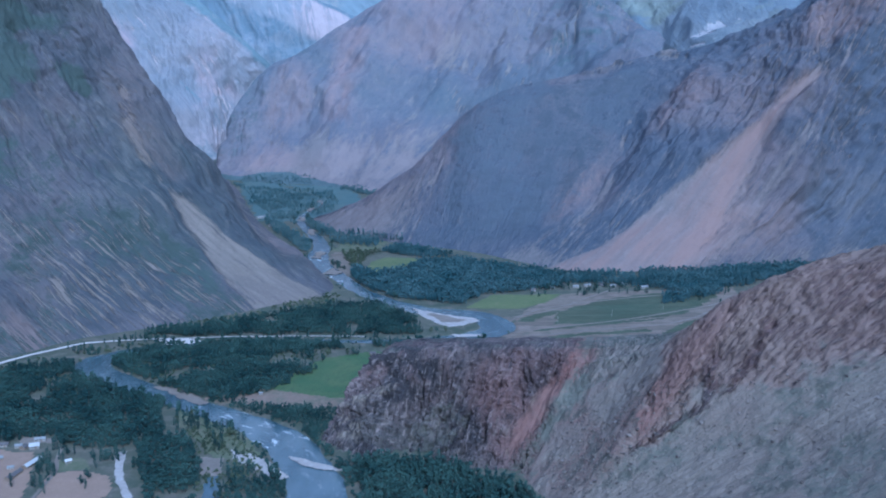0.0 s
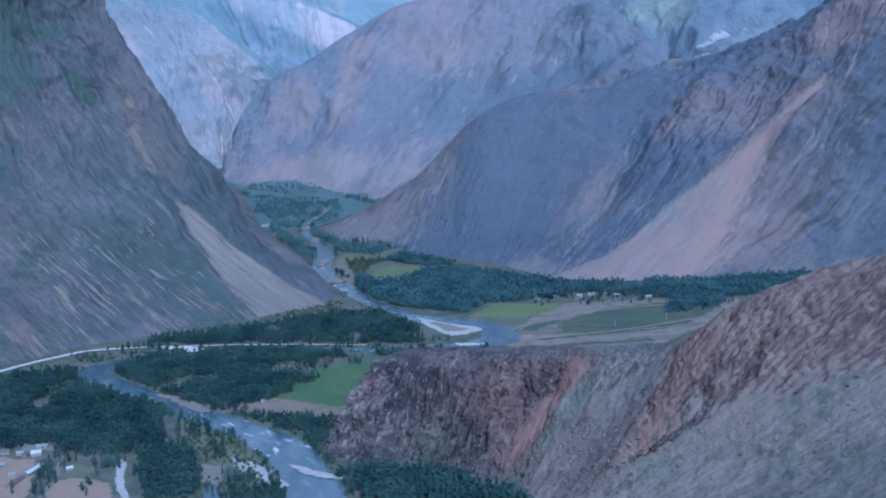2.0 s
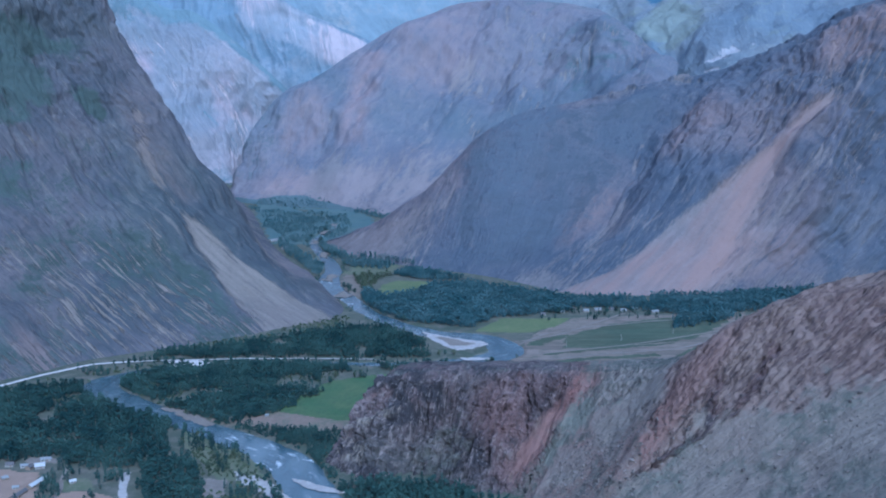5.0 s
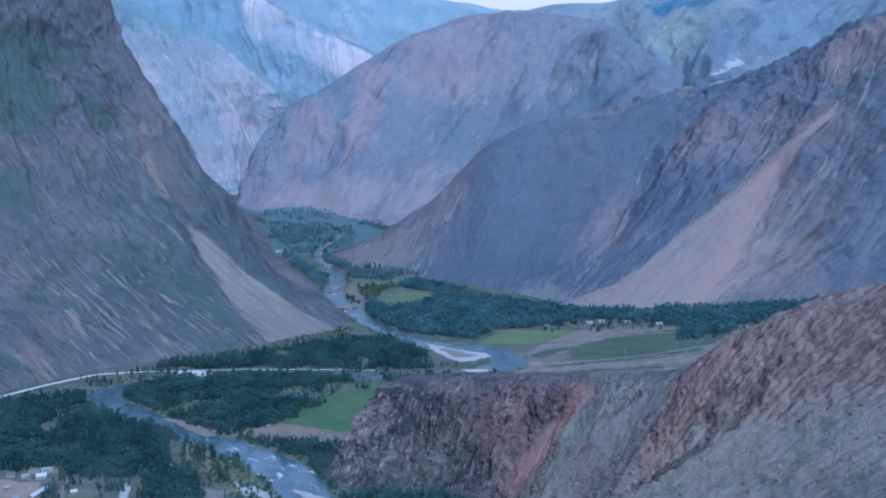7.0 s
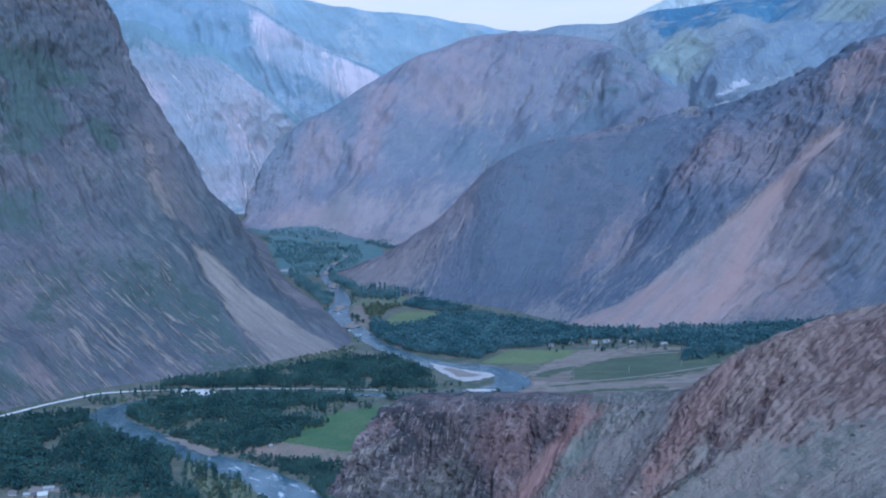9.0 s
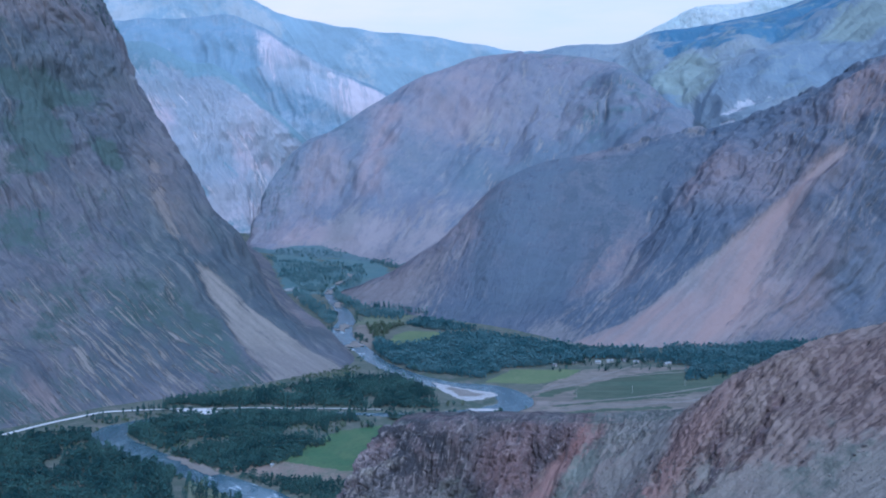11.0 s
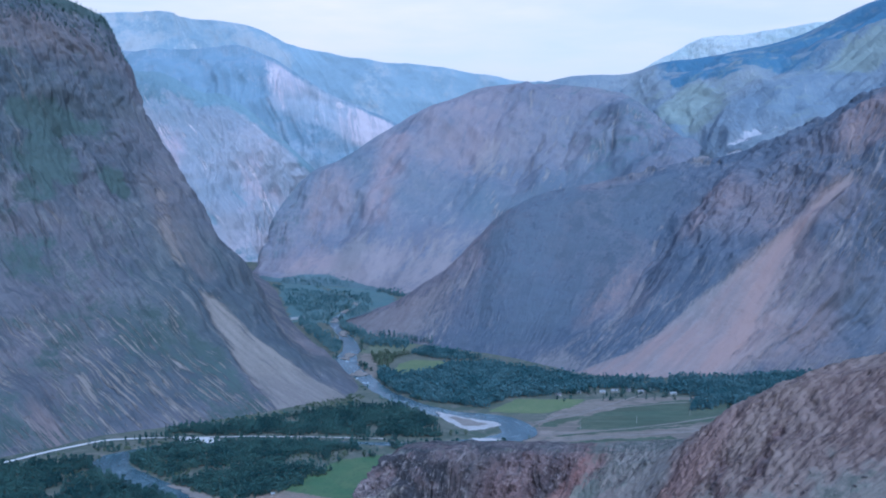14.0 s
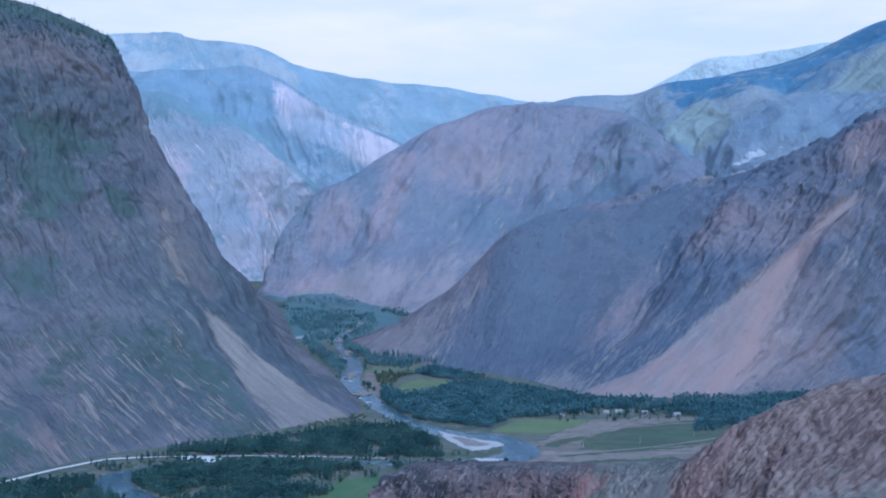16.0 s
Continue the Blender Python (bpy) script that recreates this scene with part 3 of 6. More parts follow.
def erode(P, nrm, disp, depth, passes=4):
    """Water runs down the slope cell by cell, gathers in channels and cuts them; the sides slump after it."""
    nu, nv = disp.shape
    idx = np.arange(nu * nv).reshape(nu, nv)
    flow = np.ones(nu * nv)
    for _ in range(passes):
        Q = P + nrm * disp[..., None]
        best, to = np.full((nu, nv), 1e-4), idx.copy()
        for di, dj in ((-1, -1), (-1, 0), (-1, 1), (0, -1), (0, 1), (1, -1), (1, 0), (1, 1)):
            a0, a1, b0, b1 = max(0, -di), nu - max(0, di), max(0, -dj), nv - max(0, dj)
            here, there = Q[a0:a1, b0:b1], Q[a0 + di:a1 + di, b0 + dj:b1 + dj]
            drop = (here[..., 2] - there[..., 2]) / (np.linalg.norm(here - there, axis=2) + 1e-6)
            more = drop > best[a0:a1, b0:b1]
            best[a0:a1, b0:b1][more] = drop[more]
            to[a0:a1, b0:b1][more] = idx[a0 + di:a1 + di, b0 + dj:b1 + dj][more]
        area, target = [1.0] * (nu * nv), to.ravel().tolist()
        for i in np.argsort(-Q[..., 2], axis=None).tolist():
            if target[i] != i:
                area[target[i]] += area[i]
        flow = np.array(area).reshape(nu, nv)
        cut = np.minimum(flow, 2500) ** 0.45
        disp = disp - depth * blur(cut, 0, 0, 1) / passes
        disp[1:-1, 1:-1] = 0.6 * disp[1:-1, 1:-1] + 0.4 * blur(disp, 0, 1)[1:-1, 1:-1]
    flow = blur(flow, 0, 0, 1)
    return disp, flow


def mountain(name, foot, rim, profile, mat, nu, nv, gully, rough, crag, label, masks=None, back=(0, 300, -400), seed=0.0, size=100.0, block=0.0, flat=False, shelf=(1.25, 1.25), kind="structure", category="mountain", carve=0.0, lean=0.0):
    """A mountain side from its foot line to its rim, with the land behind falling by back. profile: height by distance, both as fractions.
    gully: depth and spacing of the runnels, carve: how deep running water has cut, lean: how far its grain slants, rough: height and size of the knobs, crag: depth of the cliffs near the top."""
    f, r = spline(foot, nu), spline(rim, nu)
    pv = np.array(profile, float)
    v = np.linspace(0, 1, nv)
    s = np.interp(v, np.linspace(0, 1, len(pv)), pv[:, 0])
    h = np.interp(v, np.linspace(0, 1, len(pv)), pv[:, 1])
    for _ in range(2):
        s[1:-1] = (s[:-2] + s[1:-1] * 2 + s[2:]) / 4
        h[1:-1] = (h[:-2] + h[1:-1] * 2 + h[2:]) / 4
    P = np.empty((nu, nv, 3))
    P[..., :2] = f[:, None, :2] + (r - f)[:, None, :2] * s[None, :, None]
    P[..., 2] = f[:, None, 2] + (r - f)[:, None, 2] * h[None, :]
    du, dv = np.gradient(P, axis=0), np.gradient(P, axis=1)
    nrm = np.cross(du, dv)
    nrm /= np.linalg.norm(nrm, axis=2)[..., None] + 1e-9
    if nrm[..., 2].mean() < 0:
        nrm = -nrm
    # metres along the foot and up the slope
    U = np.concatenate([[0], np.cumsum(np.linalg.norm(np.diff(P[:, int(0.4 * nv)], axis=0), axis=1))])[:, None] + np.zeros((1, nv))
    W = np.concatenate([np.zeros((nu, 1)), np.cumsum(np.linalg.norm(np.diff(P, axis=1), axis=2), axis=1)], 1)
    uu, vv = np.meshgrid(np.linspace(0, 1, nu), v, indexing="ij")
    mk = masks(uu, vv, U, W, P) if masks else {}
    zero = np.zeros_like(uu)
    scree = mk.get("scree", zero)
    x, y, z = P[..., 0], P[..., 1], P[..., 2]
    fade = smooth(vv, 0.0, 0.12)
    bend = U + gully[1] * (0.35 * fbm(x / size, y / size, z / size + seed, 3) + 0.10 * fbm(x / gully[1], y / gully[1], z / gully[1] + seed, 3))
    run = 0.6 * ridged(bend / (gully[1] * 2.4) + seed, W / (gully[1] * 7.0), zero + seed + 5, 3) + 0.4 * ridged(bend / gully[1] + seed, W / (gully[1] * 3.5), zero + seed, 4)
    c3 = gully[1] * 0.45
    cliff = 0.35 * ridged(bend / (c3 * 0.7) - seed, W / (c3 * 2.2), zero + 2 + seed, 6, 0.64) + 0.65 * ridged(x / c3 - seed, y / c3, z / (c3 * 1.6) + 2 + seed, 6, 0.62)
    run, cliff = run - run.mean(), cliff - cliff.mean()
    if block:
        wx = 0.6 * block * fbm(x / block, y / block, z / block, 3)
        cliff = 0.75 * cliff + 0.45 * blocks((bend + wx) / block, (W + wx) / (block * 2.6), zero + 0.5) + 0.28 * blocks((bend - wx) * 2.6 / block, W * 1.3 / block, zero + 7.5)
    soft, calm = 1 - 0.85 * np.clip(scree, 0, 1), mk.get("calm", 1.0)
    disp = gully[0] * run * fade * (0.45 + 0.55 * np.sin(np.pi * np.clip(vv * 1.05, 0, 1))) * (0.3 + 0.7 * soft) * calm
    disp = disp + rough[0] * fbm(x / rough[1] + seed, y / rough[1], z / rough[1], 5, 0.55) * (0.15 + 0.85 * fade) * (0.35 + 0.65 * soft) * calm
    disp = disp + crag * cliff * np.clip(mk.get("crag", smooth(vv, 0.35, 0.8)), 0, 1.3) * soft
    disp = disp * (1 - 0.8 * smooth(vv, 0.88, 1.0)) + mk.get("form", zero)
    if carve:
        disp, flow = erode(P, nrm, disp, carve * mk.get("cut", 1.0) * fade * (1 - 0.75 * np.clip(scree, 0, 1)))
        mk["scree"] = scree + mk.get("chute", 0.0) * smooth(np.log(flow), 4.6, 6.2)
    P = P + nrm * disp[..., None]
    # land behind the rim
    nb = 40
    kb = np.linspace(0, 1, nb + 1)[1:]
    edge = P[:, -1, :]
    even = edge.copy()
    for _ in range(40):
        even[1:-1] = (even[:-2] + 2 * even[1:-1] + even[2:]) / 4
    t = np.minimum(1, kb * 7)[None, :, None]
    power = shelf[0] + (shelf[1] - shelf[0]) * smooth(np.linspace(0, 1, nu), 0.52, 0.60)
    fall = kb[None] ** power[:, None]
    B = edge[:, None] * (1 - t) + even[:, None] * t + np.array(back)[None, None, :] * np.stack([kb[None] + 0 * fall, kb[None] + 0 * fall, fall], -1)
    B[..., 2] += np.minimum(1, kb * 4)[None] * rough[0] * 0.7 * fbm(B[..., 0] / rough[1], B[..., 1] / rough[1], B[..., 2] / rough[1], 4)
    P = np.concatenate([P, B], 1)
    wide = lambda a: np.concatenate([a, np.repeat(a[:, -1:], nb, 1)], 1)
    me = array_mesh(name, P.reshape(-1, 3), grid_faces(nu, nv + nb), mat, not flat)
    for key in ("scree", "red", "grass", "dash"):
        attribute(me, key, wide(mk.get(key, zero)))
    at = me.attributes.new("run", "FLOAT_VECTOR", "POINT")
    at.data.foreach_set("vector", np.stack([wide((0.85 * U + 0.15 * bend) * 1.2 + lean * W), np.concatenate([W, W[:, -1:] + kb[None] * math.hypot(back[0], back[1])], 1), wide(zero + seed * 37)], -1).astype(np.float32).ravel())
    ob = tagged(new(name, me), label, category, kind=kind)
    return ob, P


def wedge(uu, vv, u0, v0, u1, v1, w0, w1, soft=0.35):
    """A strip from (u0, v0) up to (u1, v1), of half width w0 at its foot and w1 at its head."""
    t = np.clip((vv - v0) / (v1 - v0), -0.2, 1.2)
    c, w = u0 + (u1 - u0) * t, w0 + (w1 - w0) * np.clip(t, 0, 1)
    return (1 - smooth(np.abs(uu - c) / w, 1 - soft, 1 + soft)) * smooth(t, -0.12, 0.04) * (1 - smooth(t, 0.92, 1.1))


def blob(uu, vv, u, v, ru, rv):
    return 1 - smooth(np.hypot((uu - u) / ru, (vv - v) / rv), 0.5, 1.2)


def stroke(uu, vv, U, W, pts, w0, w1, soft=0.5):
    """A band along a line of (u, v) places, w0 to w1 metres to each side."""
    nu, nv = uu.shape
    q = [(U[int(a * (nu - 1)), 0], W[int(a * (nu - 1)), int(min(b, 1) * (nv - 1))]) for a, b in pts]
    best, wid = np.full(uu.shape, 1e9), np.full(uu.shape, w0, float)
    n = len(q) - 1
    for i in range(n):
        (ax, ay), (bx, by) = q[i], q[i + 1]
        t = np.clip(((U - ax) * (bx - ax) + (W - ay) * (by - ay)) / ((bx - ax) ** 2 + (by - ay) ** 2 + 1e-9), 0, 1)
        d = np.hypot(U - ax - t * (bx - ax), W - ay - t * (by - ay))
        near = d < best
        best, wid = np.where(near, d, best), np.where(near, w0 + (w1 - w0) * (i + t) / n, wid)
    return 1 - smooth(best / wid, 1 - soft, 1 + soft)


def between(uu, vv, heights, left, right, soft=0.01, fade=0.01):
    """The area between two flanks, each given as u at the same heights v."""
    a, c = np.interp(vv, heights, left), np.interp(vv, heights, right)
    return smooth(uu, a - soft, a + soft) * (1 - smooth(uu, c - fade, c + fade)) * (1 - smooth(vv, heights[-1] - 0.02, heights[-1] + 0.02))


def wander(P, size, seed):
    """Two slow noises with which masks lose their straight edges."""
    x, y, z = P[..., 0] / size, P[..., 1] / size, P[..., 2] / size
    return fbm(x, y, z + seed, 4), fbm(x + 31, y, z - seed, 4)


def combs(U, W, gap, run, seed, lo, hi):
    """Thin runnels down the slope, broken into lengths."""
    w = 0.12 * fbm(U / (gap * 6), W / (gap * 6), 0 * U + seed, 2)
    return smooth(ridged(U / gap + w * 4, W / (run * 3), 0 * U + seed, 2), lo, hi) * smooth(vnoise(U / (gap * 1.3), W / run, 0 * U + seed + 4), -0.15, 0.3)


def left_masks(uu, vv, U, W, P):
    n = fbm(P[..., 0] / 120, P[..., 1] / 120, P[..., 2] / 120, 4)
    a, c = wander(P, 38, 3)
    u2, v2 = uu + 0.008 * a, vv + 0.025 * c
    low = 1 - smooth(v2, 0.22, 0.36)
    strip = between(uu + 0.007 * a + 0.004 * fbm(U / 9, W / 40, 0 * U + 3, 3), vv + 0.02 * c, (0.0, 0.027, 0.124, 0.212, 0.317), (0.540, 0.544, 0.548, 0.556, 0.573), (0.615, 0.612, 0.604, 0.586, 0.580), 0.006, 0.009)
    dash = low * (0.45 + 0.55 * smooth(n + 0.5 * a, -0.3, 0.2)) * (1 - smooth(u2, 0.535, 0.55))
    thin = 0.75 * smooth(vv, 0.25, 0.4) * smooth(n + 0.7 * a, -0.05, 0.3)
    crop = stroke(u2, v2, U + 6 * a, W + 6 * c, [(0.595, 0.52), (0.575, 0.444), (0.575, 0.402), (0.575, 0.34)], 13, 4, 0.7)
    green = blob(u2, v2, 0.481, 0.575, 0.040, 0.055) + blob(u2, v2, 0.549, 0.541, 0.014, 0.040) + 0.9 * blob(u2, v2, 0.455, 0.510, 0.030, 0.030) + blob(u2, v2, 0.50, 0.665, 0.060, 0.040) + 0.4 * blob(u2, v2, 0.43, 0.37, 0.07, 0.06) + 0.35 * blob(u2, v2, 0.52, 0.44, 0.04, 0.05)
    mottle = smooth(fbm(P[..., 0] / 65, P[..., 1] / 65, P[..., 2] / 65 + 9, 4) + 0.25 * n, 0.06, 0.30)
    # Past u 0.63 the scree and red terms paint haze over the far flank.
    return {"scree": (0.88 + 0.2 * a) * strip + 0.6 * crop * smooth(c + 0.5 * a, -0.25, 0.15) + 0.10 * low + 0.45 * smooth(u2, 0.63, 0.68) * smooth(a, -0.5, 0.3) + 0.5 * blob(uu, vv, 0.307, 0.035, 0.014, 0.05),
            "dash": 1.15 * dash + 0.45 * thin + 1.2 * crop,
            "form": -6 * strip * smooth(vv, 0.02, 0.1) + 5 * stroke(uu, vv, U, W, [(0.600, 0.33), (0.612, 0.22), (0.628, 0.10)], 16, 18, 0.9),
            "red": 0.6 * stroke(u2, v2, U, W, [(0.60, 0.56), (0.585, 0.44), (0.59, 0.36)], 30, 20, 0.8) + 0.8 * blob(u2, v2, 0.45, 0.84, 0.18, 0.07) + 0.22 * smooth(u2, 0.61, 0.66) + 0.6 * blob(u2, v2, 0.687, 0.116, 0.02, 0.06) + 1.3 * blob(uu, vv, 0.307, 0.035, 0.016, 0.06),
            "grass": (1.0 * np.clip(green, 0, 1) + 0.42 * mottle * smooth(vv, 0.28, 0.42) * (1 - smooth(u2, 0.56, 0.59)) + 0.68 * low * (1 - smooth(u2, 0.53, 0.55)) * smooth(-n, -0.6, 0.0)) * (1 - strip) * (1 - crop) + smooth(vv, 0.92, 0.99),
            "crag": smooth(vv, 0.25, 0.6) * (1 - 0.5 * np.clip(green, 0, 1)) * (1 - 0.55 * smooth(uu, 0.575, 0.61)), "calm": 1 - 0.35 * np.clip(green, 0, 1), "chute": 0.12 * (1 - strip) * smooth(vv, 0.22, 0.4), "cut": 0.25 + 0.75 * smooth(vv, 0.2, 0.45)}


mountain("mountain",
         [(-1100, 700, -4), (-800, 880, -4), (-560, 985, -4), (-468, 1062, -4), (-400, 1140, -4), (-310, 1200, -4), (-215, 1278, -4), (-120, 1388, -4), (-188, 1626, -4), (-345, 2100, -4), (-500, 2690, -4), (-690, 3250, -4)],
         [(-1700, 1200, 700), (-1400, 1280, 680), (-1120, 1350, 650), (-980, 1400, 635), (-860, 1440, 635), (-760, 1480, 636), (-670, 1530, 628), (-565, 1585, 582), (-690, 1800, 590), (-980, 2300, 600), (-1250, 2800, 620), (-1500, 3300, 640)],
         [(0, 0), (0.21, 0.12), (0.425, 0.27), (0.61, 0.46), (0.76, 0.65), (0.88, 0.86), (1, 1)], M_LEFT, 900, 340, (30, 85), (18, 80), 10,
         "steep dark grey-brown mountainside with pale scree streaks and grass", left_masks, back=(-420, 260, 60), seed=3.1, block=18.0, carve=0.26, lean=0.18, flat=True)


def spur_masks(uu, vv, U, W, P):
    n = fbm(P[..., 0] / 30, P[..., 1] / 30, P[..., 2] / 30, 4)
    right = smooth(uu + 0.02 * n, 0.415, 0.455)
    line = np.interp(uu, (0.0, 0.555, 0.575, 0.62, 0.66, 0.70, 0.73, 0.76, 0.80, 0.85, 1.0), (1.3, 1.2, 0.80, 0.60, 0.42, 0.28, 0.36, 0.44, 0.50, 0.56, 0.62))
    high = smooth(vv + 0.20 * n + 0.10 * fbm(P[..., 0] / 7, P[..., 1] / 7, P[..., 2] / 7, 3), line - 0.05, line + 0.10) * smooth(uu, 0.55, 0.58)
    flute = smooth(vv + 0.22 * n + 0.6 * (0.5 - uu), 0.60, 0.78) * smooth(uu, 0.435, 0.445) * (1 - smooth(uu, 0.555, 0.575))
    ribs = ridged(U / 7, W / 60, 0 * U + 1, 3)
    wa, wc = wander(P, 8, 3)
    thin = ridged((P[..., 0] - 0.2 * P[..., 1]) / 4.2 + 1.1 * n + 0.5 * wa, P[..., 2] / 15 + 0.4 * wc, 0 * U + 6, 4)
    tongue = stroke(uu, vv, U + 4 * wa, W + 5 * wc, [(0.440, 0.90), (0.424, 0.75), (0.404, 0.60), (0.388, 0.42), (0.374, 0.22)], 5, 9, 1.0) * (0.35 + 0.65 * smooth(vv, 0.15, 0.42))
    a, c = wander(P, 9, 5)
    US, WS = U + 5 * a, W + 5 * c
    strip = np.maximum(stroke(uu, vv, US, WS, [(0.700, 0.295), (0.742, 0.376), (0.755, 0.437), (0.735, 0.52), (0.709, 0.60)], 3.5, 5, 0.8), stroke(uu, vv, US, WS, [(0.765, 0.47), (0.758, 0.56), (0.747, 0.68)], 4, 5, 0.8))
    strip = np.maximum(strip, 0.8 * stroke(uu, vv, US, WS, [(0.60, 0.63), (0.64, 0.56), (0.66, 0.47)], 4, 3, 0.6))
    green = stroke(uu, vv, US, WS, [(0.455, 0.70), (0.441, 0.55), (0.425, 0.25), (0.41, 0.12)], 9, 10, 0.8)
    ledge = (1 - smooth(np.abs(vv - 0.35 - 2.9 * (uu - 0.13) + 0.05 * n), 0.025, 0.07)) * smooth(uu, 0.11, 0.14) * (1 - smooth(uu, 0.205, 0.225))
    cleft = blob(uu, vv, 0.25, 0.36, 0.035, 0.40)
    form = 5 * ledge - 20 * cleft + 6 * blob(uu, vv, 0.20, 0.55, 0.02, 0.4) + 6 * blob(uu, vv, 0.335, 0.5, 0.025, 0.5) + 6.0 * ribs * blob(uu, vv, 0.27, 0.45, 0.07, 0.6) + 3.0 * ribs * (1 - right) + 1.0 * (thin - 0.6) * flute + 1.5 * (thin - 0.6) * high + 0.8 * (ribs - 0.6) * high
    rubble = fbm(P[..., 0] / 3.5, P[..., 1] / 3.5, P[..., 2] / 3.5, 3) + 2.0 * fbm(P[..., 0] / 14, P[..., 1] / 14, P[..., 2] / 14, 3)
    form = form + 0.7 * rubble * right - 4 * wedge(uu, vv, 0.40, 0.05, 0.44, 0.9, 0.06, 0.04, 0.9) + 3 * blob(uu, vv, 0.66, 0.5, 0.03, 0.3)
    return {"scree": np.clip(right * (1 - high) * (1 - flute) * (1 - 0.65 * strip) * (1.05 + 0.25 * n) + 0.9 * tongue * (1 - smooth(vv, 0.6, 0.8)) + 0.7 * blob(uu, vv, 0.165, 0.30, 0.05, 0.22) * smooth(n + 0.5 * wa, -0.3, 0.2) + 0.55 * ledge + 0.25 * blob(uu, vv, 0.29, 0.34, 0.022, 0.30) * smooth(ribs, 0.3, 0.7) + 0.95 * flute * smooth(thin, 0.5, 0.75) + (0.58 + 0.2 * n) * high * (1 - 0.7 * strip) + 0.45 * high * smooth(thin, 0.45, 0.80) + 0.6 * flute, 0, 1.25), "form": form,
            "red": tongue * (1.1 + 0.6 * n) + (0.55 + 0.6 * n) * blob(uu, vv, 0.415, 0.88, 0.05, 0.3) + 0.5 * blob(uu, vv, 0.33, 0.7, 0.05, 0.35) + 0.48 * high + 0.1 * strip + 0.35 * blob(uu, vv, 0.66, 0.5, 0.05, 0.4) + 0.7 * blob(uu, vv, 0.53, 0.28, 0.16, 0.42) * smooth(n, -0.4, 0.2),
            "dash": 0.95 * high * (1 - 0.6 * strip) + 0.7 * flute, "grass": 0.3 * smooth(vv, 0.965, 0.99) + 0.55 * green + 0.38 * flute + 0.45 * blob(uu, vv, 0.27, 0.36, 0.04, 0.3) + 0.55 * right * (1 - high) * (1 - flute) * smooth(n, -0.3, 0.2),
            "crag": np.clip((1 - right) * smooth(vv, 0.0, 0.08) * (1 - tongue * (1 - smooth(vv, 0.6, 0.8))) + 0.5 * high + 0.2 * flute, 0, 1) + 0.6 * strip, "calm": 1 - 0.8 * right, "cut": 1 - right * (1 - high)}


mountain("rock_spur",
         [(-20, 975, -3), (-66, 900, -3), (-86, 815, -3), (-62, 775, -3), (-15, 752, -3), (30, 742, -3), (62, 730, -3), (79, 714, -3), (89, 695, -3), (96, 678, -3), (101, 664, -3), (106, 652, -3), (110, 642, -3), (114, 630, -3), (118, 616, -3), (122, 596, -3), (126, 560, -3)],
         [(30, 890, 60), (0, 868, 67), (-28, 850, 68), (-8, 838, 73), (35, 828, 78), (80, 815, 82), (120, 800, 86), (150, 786, 90), (180, 765, 99), (207, 736, 113), (236, 702, 150), (275, 680, 179), (330, 662, 200), (420, 600, 235), (500, 500, 262), (520, 380, 270), (500, 240, 262)],
         [(0, 0), (0.17, 0.15), (0.34, 0.32), (0.50, 0.52), (0.66, 0.72), (0.83, 0.92), (1, 1)], M_SPUR, 1000, 360, (9.0, 22), (3.0, 30), 9.0,
         "reddish-brown rocky spur with crags, gullies and grey scree", spur_masks, back=(35, 150, -95), seed=8.7, size=40.0, block=7.0, flat=True, shelf=(2.4, 1.25), category="rock spur", carve=0.05)


